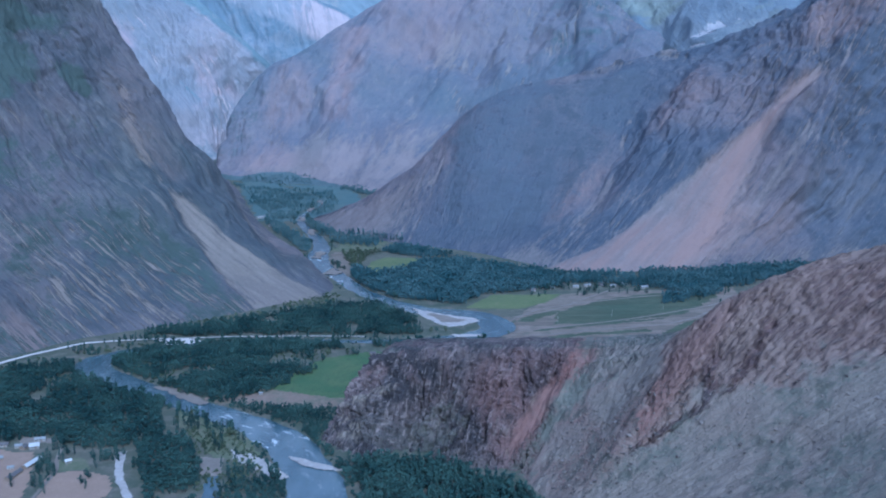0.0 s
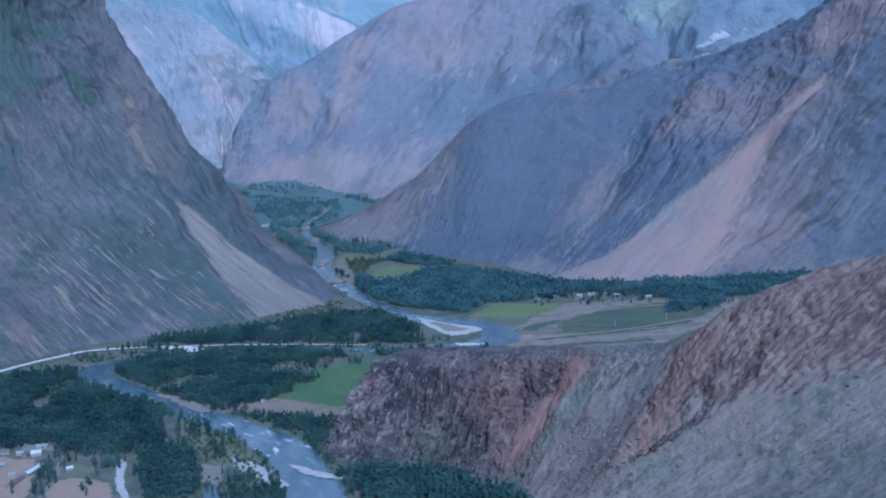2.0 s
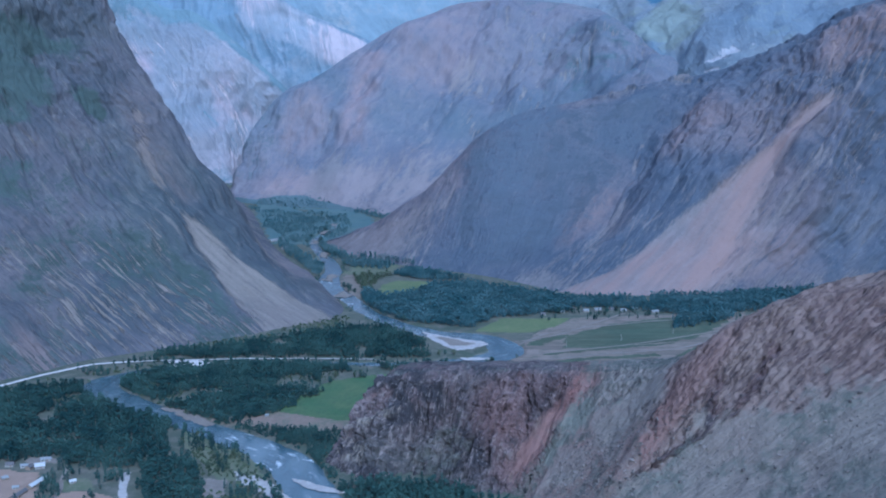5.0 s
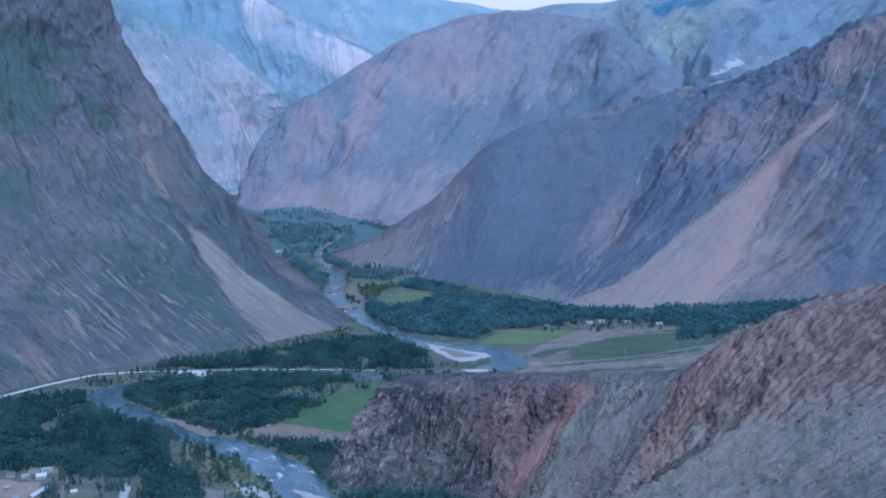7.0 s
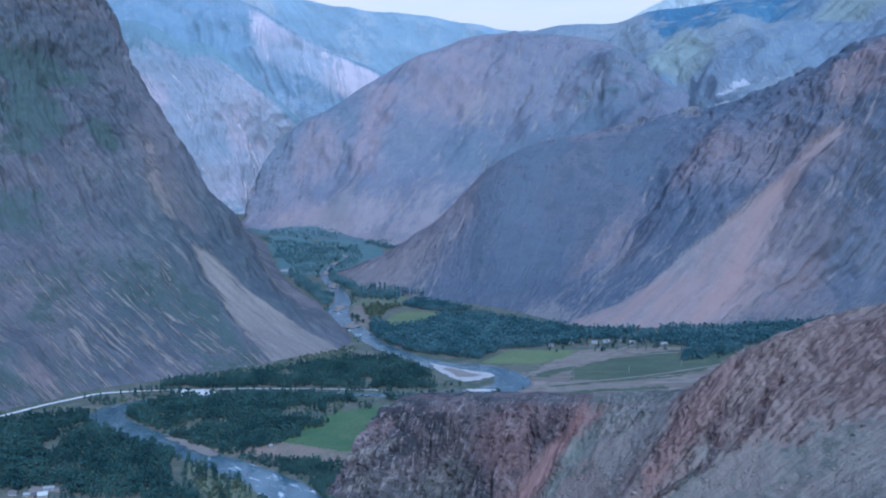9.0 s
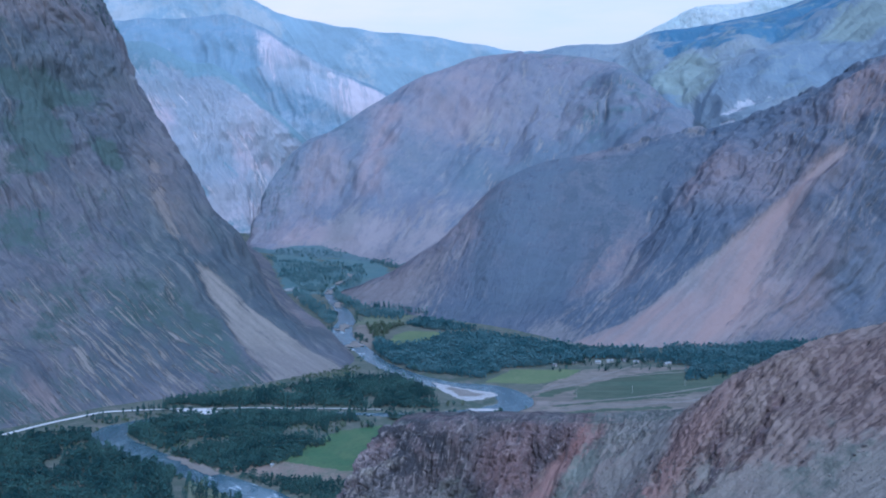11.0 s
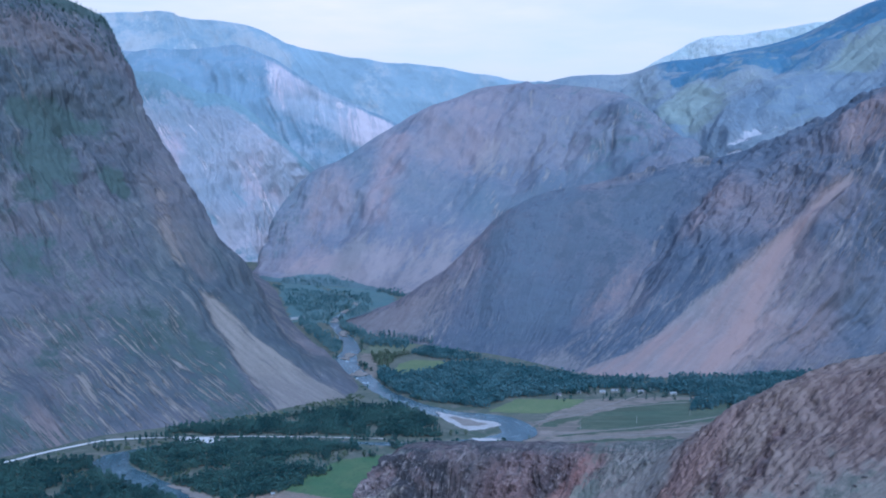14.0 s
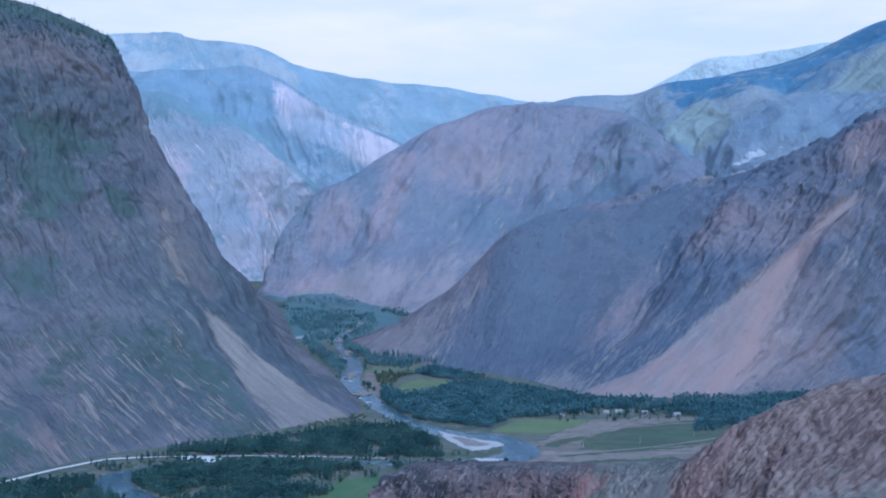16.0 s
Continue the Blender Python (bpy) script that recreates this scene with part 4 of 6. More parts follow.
def right_masks(uu, vv, U, W, P):
    n = fbm(P[..., 0] / 150, P[..., 1] / 150, P[..., 2] / 150, 4)
    a, c = wander(P, 60, 7)
    u2, v2, US, WS = uu + 0.008 * a, vv + 0.03 * c, U + 7 * a, W + 7 * c
    fan = between(uu + 0.004 * a, vv, (0.0, 0.017, 0.10, 0.2, 0.297, 0.393, 0.48, 0.585), (0.680, 0.692, 0.737, 0.759, 0.775, 0.799, 0.821, 0.838), (0.860, 0.862, 0.862, 0.857, 0.846, 0.836, 0.842, 0.858), 0.011, 0.016 * smooth(vv, 0.5, 0.3) + 0.006)
    side = stroke(uu, vv, US, WS, [(0.872, 0.40), (0.868, 0.25), (0.872, 0.10)], 14, 26, 0.8)
    rill = np.maximum(stroke(uu, vv, US, WS, [(0.632, 0.61), (0.646, 0.48), (0.656, 0.376), (0.662, 0.284)], 4, 8, 0.7), 0.75 * stroke(uu, vv, US, WS, [(0.662, 0.28), (0.655, 0.14), (0.62, 0.02)], 10, 48, 0.8))
    lines = stroke(uu, vv, US, WS, [(0.866, 0.70), (0.870, 0.555), (0.869, 0.445), (0.869, 0.385)], 2.2, 2.4, 0.9)
    lines = np.maximum(lines, stroke(uu, vv, US, WS, [(0.818, 0.78), (0.840, 0.66), (0.850, 0.60)], 2.2, 2.0, 0.9))
    lines = np.maximum(lines, stroke(uu, vv, US, WS, [(0.856, 0.62), (0.845, 0.56), (0.830, 0.49)], 3, 4, 0.9))
    lines = np.maximum(lines, stroke(uu, vv, US, WS, [(0.793, 0.58), (0.798, 0.47)], 2.2, 2.6, 0.9))
    lines = np.maximum(lines, stroke(uu, vv, US, WS, [(0.362, 0.74), (0.364, 0.60), (0.355, 0.46)], 2.0, 5.0, 0.9) * 0.7)
    crag = smooth(vv, 0.3, 0.6) * (0.15 + 0.85 * smooth(uu, 0.62, 0.70)) * (1 - fan)
    crag = np.maximum(crag, blob(u2, v2, 0.90, 0.42, 0.05, 0.18) * (1 - side))
    apron = (1 - smooth(v2, 0.26, 0.46)) * smooth(uu, 0.655, 0.68) * (1 - smooth(uu, 0.76, 0.80))
    veins = combs(U, W, 17, 45, 4, 0.55, 0.85) * crag * smooth(n + 0.5 * a, -0.1, 0.3) * smooth(uu, 0.72, 0.78)
    return {"scree": 0.5 * smooth(v2 + 0.05 * a, 0.90, 0.97) * smooth(u2, 0.50, 0.54) * (1 - smooth(uu, 0.63, 0.68)) * smooth(a, -0.5, 0.1) + (0.95 + 0.3 * smooth(ridged(U / 15 + 0.5 * n, W / 300, 0 * U + 14, 3), 0.3, 0.8)) * fan + 0.65 * rill * (0.55 + 0.6 * smooth(a, -0.3, 0.3)) + 0.55 * side + 0.95 * lines * (0.5 + 0.6 * smooth(c, -0.3, 0.2)) + 0.5 * veins + 0.30 * apron + 0.35 * (1 - smooth(vv, 0.02, 0.10)) * smooth(uu, 0.55, 0.65) + 0.95 * (1 - smooth(v2, 0.4, 0.9)) * (1 - smooth(u2, 0.24, 0.44)) * smooth(n, -0.9, 0.0),
            "red": 0.55 * blob(u2 + 0.012 * a, v2, 0.622, 0.30, 0.034, 0.13) * (1 - rill) + 0.65 * blob(u2, v2, 0.845, 0.80, 0.05, 0.14) + 0.5 * blob(u2, v2, 0.70, 0.62, 0.04, 0.15) + (0.55 + 0.45 * smooth(ridged(U / 22 + 0.5 * n, W / 400, 0 * U + 24, 3), 0.1, 0.7)) * fan * smooth(n, -0.9, 0.1) + 0.35 * blob(u2, v2, 0.87, 0.12, 0.05, 0.1) + 0.2 * (1 - smooth(u2, 0.20, 0.42)) ,
            "form": 5 * fbm(P[..., 0] / 55, P[..., 1] / 55, P[..., 2] / 55 + 4, 4) * (1 - smooth(uu, 0.40, 0.55)) * smooth(vv, 0.1, 0.3) * smooth(uu, 0.02, 0.1) + 9 * smooth(fbm(P[..., 0] / 24, P[..., 1] / 24, P[..., 2] / 24, 4), 0.05, 0.5) * smooth(vv, 0.86, 0.95) * smooth(uu, 0.50, 0.56) - 9 * fan * smooth(vv, 0.05, 0.25) - 8 * stroke(uu, vv, U, W, [(0.63, 0.62), (0.65, 0.45), (0.665, 0.26)], 22, 30, 0.9) + 16 * stroke(uu, vv, U, W, [(0.84, 0.47), (0.868, 0.36), (0.895, 0.24)], 22, 30, 0.9) + 12 * blob(uu, vv, 0.70, 0.58, 0.03, 0.3),
            "dash": 0.8 * crag * smooth(uu, 0.70, 0.78) + 0.5 * side + 0.8 * fan,
            "grass": 0.62 * smooth(u2, 0.34, 0.42) * (1 - smooth(u2, 0.60, 0.66)) * smooth(v2, 0.12, 0.3) * (1 - smooth(v2, 0.88, 0.93) * smooth(u2, 0.50, 0.53)) * (1 - rill) + 0.15 * smooth(v2, 0.90, 0.97) * smooth(u2, 0.62, 0.66) + 0.5 * blob(u2, v2, 0.546, 0.17, 0.06, 0.12) + 0.35 * blob(u2, v2, 0.44, 0.12, 0.10, 0.10),
            "crag": crag, "chute": 0.1 * smooth(uu, 0.60, 0.75), "cut": 0.10 + 0.75 * smooth(uu, 0.60, 0.72) * (1 - fan), "calm": smooth(uu, 0.0, 0.14) * (0.28 + 0.72 * smooth(uu, 0.60, 0.72)) * (1 - 0.6 * apron)}


mountain("mountain",
         [(-240, 2070, -4), (-225, 2020, -4), (-190, 1950, -4), (-150, 1885, -4), (-100, 1830, -4), (-40, 1780, -4), (20, 1740, -4), (70, 1700, -4), (115, 1660, -4), (160, 1610, -4), (205, 1545, -4), (255, 1512, -4), (340, 1500, -4), (460, 1505, -4), (640, 1565, -4), (900, 1600, -4)],
         [(-210, 2040, 12), (-150, 1990, 38), (-97, 1980, 66), (-45, 1972, 98), (14, 1972, 140), (70, 1978, 202), (126, 1986, 248), (200, 2000, 286), (330, 2015, 313), (500, 2045, 352), (617, 2060, 372), (735, 1970, 428), (840, 1910, 490), (960, 1880, 540), (1180, 1880, 600), (1450, 1900, 680)],
         [(0, 0), (0.20, 0.15), (0.38, 0.33), (0.55, 0.52), (0.70, 0.71), (0.85, 0.89), (1, 1)], M_RIGHT, 900, 330, (50, 150), (28, 140), 24,
         "broad mauve-grey mountainside with a long pale scree fan", right_masks, back=(60, 420, -70), seed=5.3, size=160.0, carve=0.45, flat=True)


def middle_masks(uu, vv, U, W, P):
    n = fbm(P[..., 0] / 260, P[..., 1] / 260, P[..., 2] / 260, 4)
    a, c = wander(P, 110, 2)
    u2, v2 = uu + 0.012 * a, vv + 0.04 * c
    fan = (1 - smooth(v2, 0.18, 0.42)) * smooth(uu, 0.22, 0.34)
    # Hollow tinted through the grass mask: shadow and haze put into the colour.
    bowl_shade = blob(u2, v2, 0.90, 0.62, 0.12, 0.30)
    flank = stroke(uu, vv, U + 20 * a, W + 20 * c, [(0.20, 0.25), (0.26, 0.55), (0.31, 0.85)], 70, 50, 0.8)
    veins = combs(U, W, 34, 110, 6, 0.60, 0.88) * smooth(vv, 0.3, 0.5) * smooth(n + 0.5 * a, -0.1, 0.35)
    return {"scree": (0.60 + 0.4 * n) * fan + 0.6 * blob(u2, v2, 0.675, 0.60, 0.03, 0.10) + 0.45 * blob(u2, v2, 0.42, 0.30, 0.06, 0.16) + 0.55 * veins, "calm": 0.40 + 0.60 * smooth(vv, 0.25, 0.6),
            "red": 0.9 * stroke(uu, vv, U + 20 * a, W + 20 * c, [(0.49, 0.45), (0.505, 0.65), (0.525, 0.86)], 45, 35, 0.8) + 0.6 * blob(u2, v2, 0.38, 0.68, 0.07, 0.22) + 0.45 * blob(u2, v2, 0.62, 0.72, 0.08, 0.2) + 0.45 * fan * smooth(n, -0.3, 0.3) + 0.5 * blob(u2, v2, 0.33, 0.28, 0.08, 0.14),
            "grass": 0.3 * smooth(vv + 0.15 * n, 0.88, 1.0) + 0.3 * bowl_shade + 0.2 * flank + 1.25 * (1 - smooth(v2 - np.interp(uu, (0, 0.25, 0.33, 0.39, 0.45, 0.52, 0.60), (0.05, 0.05, 0.12, 0.16, 0.08, 0.03, 0.01)), -0.02, 0.02)), "crag": smooth(vv, 0.25, 0.7) + 0.4 * flank, "chute": 0.3 * smooth(vv, 0.3, 0.6), "cut": smooth(v2, 0.2, 0.6),
            "dash": 0.55 * smooth(n + 0.5 * a, -0.1, 0.3) * smooth(vv, 0.2, 0.35), "form": (1 - smooth(vv, 0.78, 0.95)) * 24 * stroke(uu, vv, U, W, [(0.46, 0.2), (0.53, 0.55), (0.60, 0.9)], 60, 50, 0.95) + (1 - smooth(vv, 0.78, 0.95)) * 18 * stroke(uu, vv, U, W, [(0.62, 0.3), (0.70, 0.6), (0.76, 0.9)], 70, 50, 0.95) - 26 * blob(uu, vv, 0.84, 0.55, 0.06, 0.35) + 9 * flank}


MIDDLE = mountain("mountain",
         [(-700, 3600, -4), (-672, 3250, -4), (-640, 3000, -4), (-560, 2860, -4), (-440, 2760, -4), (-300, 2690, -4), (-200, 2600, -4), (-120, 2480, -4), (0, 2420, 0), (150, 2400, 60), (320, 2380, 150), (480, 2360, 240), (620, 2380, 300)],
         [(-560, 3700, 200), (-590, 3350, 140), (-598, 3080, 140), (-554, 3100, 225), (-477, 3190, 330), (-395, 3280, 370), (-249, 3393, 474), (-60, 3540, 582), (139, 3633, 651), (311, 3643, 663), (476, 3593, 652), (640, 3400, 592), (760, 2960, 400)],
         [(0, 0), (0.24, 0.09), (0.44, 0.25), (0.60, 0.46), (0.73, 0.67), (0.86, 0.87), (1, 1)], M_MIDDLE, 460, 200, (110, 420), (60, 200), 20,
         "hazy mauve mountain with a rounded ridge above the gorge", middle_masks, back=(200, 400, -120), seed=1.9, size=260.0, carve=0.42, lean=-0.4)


def upper_masks(uu, vv, U, W, P):
    n = fbm(P[..., 0] / 300, P[..., 1] / 300, P[..., 2] / 300, 4)
    a, c = wander(P, 150, 4)
    v2 = vv + 0.07 * c + 0.04 * n
    forest = smooth(v2 - 0.10 * (0.6 - uu), 0.68, 0.72) * smooth(uu, 0.40, 0.47) * (1 - 0.9 * smooth(ridged(U / 260 + 0.6 * a, W / 120, 0 * U + 8, 3), 0.35, 0.6))
    meadow = blob(uu + 0.02 * a, v2, 0.48, 0.53, 0.09, 0.16) + blob(uu + 0.02 * a, v2, 0.78, 0.58, 0.07, 0.12)
    cliff = stroke(uu, vv, U + 20 * a, W + 20 * c, [(0.51, 0.15), (0.55, 0.21), (0.602, 0.275)], 40, 30, 0.8) * smooth(ridged((U + 0.4 * W) / 30, W / 90, 0 * U + 2, 3) + 0.5 * a, 0.35, 0.6)
    return {"grass": 0.85 * np.clip(meadow, 0, 1) + 0.25 * smooth(n, -0.1, 0.3), "scree": 1.25 * cliff,
            "red": 2.0 * forest + 0.7 * blob(uu, v2, 0.44, 0.30, 0.03, 0.2), "crag": 0.3 * smooth(vv, 0.1, 0.5) + 0.6 * cliff,
            "form": -8 * stroke(uu, vv, U, W, [(0.46, 0.08), (0.47, 0.30), (0.46, 0.5)], 40, 30, 0.9)}


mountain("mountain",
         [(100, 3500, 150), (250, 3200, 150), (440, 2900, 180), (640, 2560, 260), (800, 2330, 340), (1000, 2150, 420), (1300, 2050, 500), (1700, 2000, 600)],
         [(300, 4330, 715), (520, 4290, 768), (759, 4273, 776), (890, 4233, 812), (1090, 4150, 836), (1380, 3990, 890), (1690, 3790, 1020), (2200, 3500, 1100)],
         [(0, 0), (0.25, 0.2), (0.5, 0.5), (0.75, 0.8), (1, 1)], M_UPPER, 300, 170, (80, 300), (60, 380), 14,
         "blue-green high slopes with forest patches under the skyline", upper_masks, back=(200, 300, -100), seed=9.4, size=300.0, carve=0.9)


def far_masks(uu, vv, U, W, P):
    n = fbm(P[..., 0] / 300, P[..., 1] / 300, P[..., 2] / 300, 4)
    a, c = wander(P, 90, 6)
    veins = np.maximum(combs(U + 0.7 * W, W, 44, 150, 3, 0.45, 0.8), 0.8 * combs(U + 0.7 * W, W, 22, 80, 13, 0.55, 0.85))
    slab = stroke(uu, vv, U + 14 * a, W + 14 * c, [(0.34, 0.82), (0.38, 0.68)], 9, 5, 0.9) + stroke(uu, vv, U + 14 * a, W + 14 * c, [(0.66, 0.62), (0.70, 0.50), (0.73, 0.42)], 9, 6, 0.9)
    return {"scree": 0.6 * veins * smooth(n + 0.4 * a, -0.25, 0.2) + 0.3 * slab, "red": 0.9 * smooth(n + 0.4 * c, -0.2, 0.25) * (1 - smooth(vv, 0.8, 0.95)),
            "grass": 0.9 * smooth(v2 := vv + 0.08 * n + 0.04 * c, 0.84, 0.93) + 0.7 * (1 - smooth(uu, 0.24, 0.36)) * smooth(v2, 0.66, 0.82) + 0.5 * (1 - smooth(v2, 0.05, 0.2)) + 0.6 * combs(U + 0.7 * W, W, 90, 300, 9, 0.4, 0.75) * smooth(-n - 0.3 * c, -0.2, 0.2) * (1 - veins), "crag": smooth(vv, 0.1, 0.5), "chute": 0.1 + 0 * uu, "dash": 1.1 * smooth(n + 0.4 * a, -0.3, 0.2)}


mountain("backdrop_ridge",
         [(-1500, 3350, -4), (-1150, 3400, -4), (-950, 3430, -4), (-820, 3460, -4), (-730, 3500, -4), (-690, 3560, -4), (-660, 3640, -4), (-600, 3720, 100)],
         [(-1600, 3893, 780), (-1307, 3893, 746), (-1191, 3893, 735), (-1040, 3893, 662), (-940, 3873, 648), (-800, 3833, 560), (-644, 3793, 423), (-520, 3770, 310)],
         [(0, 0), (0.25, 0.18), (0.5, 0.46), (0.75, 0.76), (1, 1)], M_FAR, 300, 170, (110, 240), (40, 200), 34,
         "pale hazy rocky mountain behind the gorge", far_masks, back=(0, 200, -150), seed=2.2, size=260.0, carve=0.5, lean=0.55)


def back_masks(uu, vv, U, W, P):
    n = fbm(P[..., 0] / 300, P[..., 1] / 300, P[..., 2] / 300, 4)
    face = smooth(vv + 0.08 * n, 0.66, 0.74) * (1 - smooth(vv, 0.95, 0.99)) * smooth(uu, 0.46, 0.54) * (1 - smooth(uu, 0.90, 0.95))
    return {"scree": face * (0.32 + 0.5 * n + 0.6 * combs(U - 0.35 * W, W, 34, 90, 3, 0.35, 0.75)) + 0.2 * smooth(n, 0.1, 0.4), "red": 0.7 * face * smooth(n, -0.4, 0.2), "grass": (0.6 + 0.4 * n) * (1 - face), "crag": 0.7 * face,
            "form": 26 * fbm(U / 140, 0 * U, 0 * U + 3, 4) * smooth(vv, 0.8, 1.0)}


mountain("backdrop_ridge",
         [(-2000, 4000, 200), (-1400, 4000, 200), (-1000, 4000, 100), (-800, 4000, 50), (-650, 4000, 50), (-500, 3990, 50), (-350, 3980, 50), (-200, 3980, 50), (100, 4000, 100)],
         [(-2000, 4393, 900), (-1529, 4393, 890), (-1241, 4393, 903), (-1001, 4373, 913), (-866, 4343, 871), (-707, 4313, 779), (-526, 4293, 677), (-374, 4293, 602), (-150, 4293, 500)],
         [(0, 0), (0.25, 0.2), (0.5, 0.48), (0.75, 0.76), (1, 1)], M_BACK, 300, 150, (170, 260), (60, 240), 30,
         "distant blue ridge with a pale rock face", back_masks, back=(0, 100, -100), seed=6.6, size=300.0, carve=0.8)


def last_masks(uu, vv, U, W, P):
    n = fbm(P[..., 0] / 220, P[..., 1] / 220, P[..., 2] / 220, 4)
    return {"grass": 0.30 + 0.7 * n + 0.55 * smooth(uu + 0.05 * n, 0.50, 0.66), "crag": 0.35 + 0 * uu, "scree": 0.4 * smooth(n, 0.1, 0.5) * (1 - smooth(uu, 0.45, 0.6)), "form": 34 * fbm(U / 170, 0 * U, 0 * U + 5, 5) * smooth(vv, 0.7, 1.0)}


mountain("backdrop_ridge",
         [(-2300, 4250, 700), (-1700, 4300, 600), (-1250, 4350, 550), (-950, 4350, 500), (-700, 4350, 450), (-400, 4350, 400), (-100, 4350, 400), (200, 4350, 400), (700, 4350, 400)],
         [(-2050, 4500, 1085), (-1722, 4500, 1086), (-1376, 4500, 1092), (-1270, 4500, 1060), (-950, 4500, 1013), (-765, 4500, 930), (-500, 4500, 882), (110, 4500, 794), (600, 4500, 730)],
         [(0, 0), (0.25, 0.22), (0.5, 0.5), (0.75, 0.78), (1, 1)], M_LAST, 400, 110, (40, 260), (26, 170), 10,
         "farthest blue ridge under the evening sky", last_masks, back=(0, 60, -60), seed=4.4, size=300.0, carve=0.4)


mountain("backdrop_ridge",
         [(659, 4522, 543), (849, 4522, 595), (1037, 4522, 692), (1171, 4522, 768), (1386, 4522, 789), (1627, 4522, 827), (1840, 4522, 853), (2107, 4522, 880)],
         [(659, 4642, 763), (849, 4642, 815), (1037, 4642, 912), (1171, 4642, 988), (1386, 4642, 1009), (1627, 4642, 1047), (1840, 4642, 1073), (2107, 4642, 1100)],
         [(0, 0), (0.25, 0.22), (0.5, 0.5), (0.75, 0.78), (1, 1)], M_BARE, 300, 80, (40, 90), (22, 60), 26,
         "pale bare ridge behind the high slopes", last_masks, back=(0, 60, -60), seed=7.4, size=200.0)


# ---- trees ----
def blade_cloud(rng, centres, size, n_each):
    """Small leaf clumps: bent triangles pairs scattered round the centres."""
    V, F = [], []
    for cx, cy, cz, r in centres:
        for _ in range(n_each):
            d = rng.normal(size=3)
            d /= np.linalg.norm(d)
            c = np.array([cx, cy, cz]) + d * r * rng.uniform(0.55, 1.0)
            a = rng.normal(size=3)
            a -= d * (a @ d) * 0.7
            a /= np.linalg.norm(a)
            b = np.cross(d, a)
            b /= np.linalg.norm(b) + 1e-6
            s = size * rng.uniform(0.7, 1.3)
            i = len(V)
            V += [c - a * s, c + b * s * 0.8 + d * s * 0.3, c + a * s, c - b * s * 0.8 + d * s * 0.3]
            F += [(i, i + 1, i + 2, i + 3)]
    return np.array(V), np.array(F)


def trunk_arrays(h, r, limbs, rng):
    """A tapered six-sided trunk with a few limbs."""
    V, F = [], []

    def tube(a, b, r0, r1):
        a, b = np.array(a, float), np.array(b, float)
        d = (b - a) / np.linalg.norm(b - a)
        u = np.cross(d, (1, 0.3, 0.2))
        u /= np.linalg.norm(u)
        w = np.cross(d, u)
        i = len(V)
        for c, rr in ((a, r0), (b, r1)):
            for k in range(6):
                V.append(c + rr * (u * math.cos(k * math.pi / 3) + w * math.sin(k * math.pi / 3)))
        for k in range(6):
            F.append((i + k, i + (k + 1) % 6, i + 6 + (k + 1) % 6, i + 6 + k))

    tube((0, 0, -0.6), (0.05 * h * 0.2, 0, h), r, r * 0.25)
    for k in range(limbs):
        z = h * (0.35 + 0.5 * k / max(1, limbs))
        a = rng.uniform(0, 6.28)
        tube((0, 0, z), (math.cos(a) * h * 0.2, math.sin(a) * h * 0.2, z + h * 0.15), r * 0.45, r * 0.15)
    return np.array(V), np.array(F)


def broadleaf(seed, h=10.0, w=3.2, blades=10, size=0.70, limbs=3):
    rng = np.random.default_rng(seed)
    cs = []
    for k in range(11):
        a, t = rng.uniform(0, 6.28), rng.uniform(0.0, 1.0)
        rad = w * 0.62 * math.sin(math.pi * (0.18 + 0.72 * t)) * rng.uniform(0.5, 1.0)
        cs.append((math.cos(a) * rad, math.sin(a) * rad, h * (0.22 + 0.66 * t), w * rng.uniform(0.36, 0.52)))
    return blade_cloud(rng, cs, size, blades), trunk_arrays(h * 0.72, 0.22, limbs, rng)


def poplar(seed, h=13.0, w=1.5, blades=10, size=0.54, limbs=2):
    rng = np.random.default_rng(seed)
    cs = []
    for k in range(12):
        t = k / 11
        a = rng.uniform(0, 6.28)
        rad = w * 0.4
        cs.append((math.cos(a) * rad, math.sin(a) * rad, h * (0.14 + 0.8 * t), w * (0.55 + 0.55 * math.sin(math.pi * min(1, 0.25 + t * 0.75)))))
    return blade_cloud(rng, cs, size, blades), trunk_arrays(h * 0.8, 0.2, limbs, rng)


def conifer(seed, h=12.0, w=2.4, blades=9, size=0.54, limbs=2):
    rng = np.random.default_rng(seed)
    cs = []
    for k in range(14):
        t = k / 13
        a = rng.uniform(0, 6.28)
        rad = w * (1 - t) * 0.55
        cs.append((math.cos(a) * rad, math.sin(a) * rad, h * (0.12 + 0.86 * t), 0.25 + w * 0.45 * (1 - t)))
    return blade_cloud(rng, cs, size, blades), trunk_arrays(h * 0.85, 0.2, limbs, rng)


def bush(seed, h=3.0):
    rng = np.random.default_rng(seed)
    cs = [(rng.uniform(-1, 1) * 1.1, rng.uniform(-1, 1) * 1.1, h * rng.uniform(0.25, 0.65), 0.9) for _ in range(6)]
    return blade_cloud(rng, cs, 0.5, 10), trunk_arrays(h * 0.6, 0.08, 2, rng)


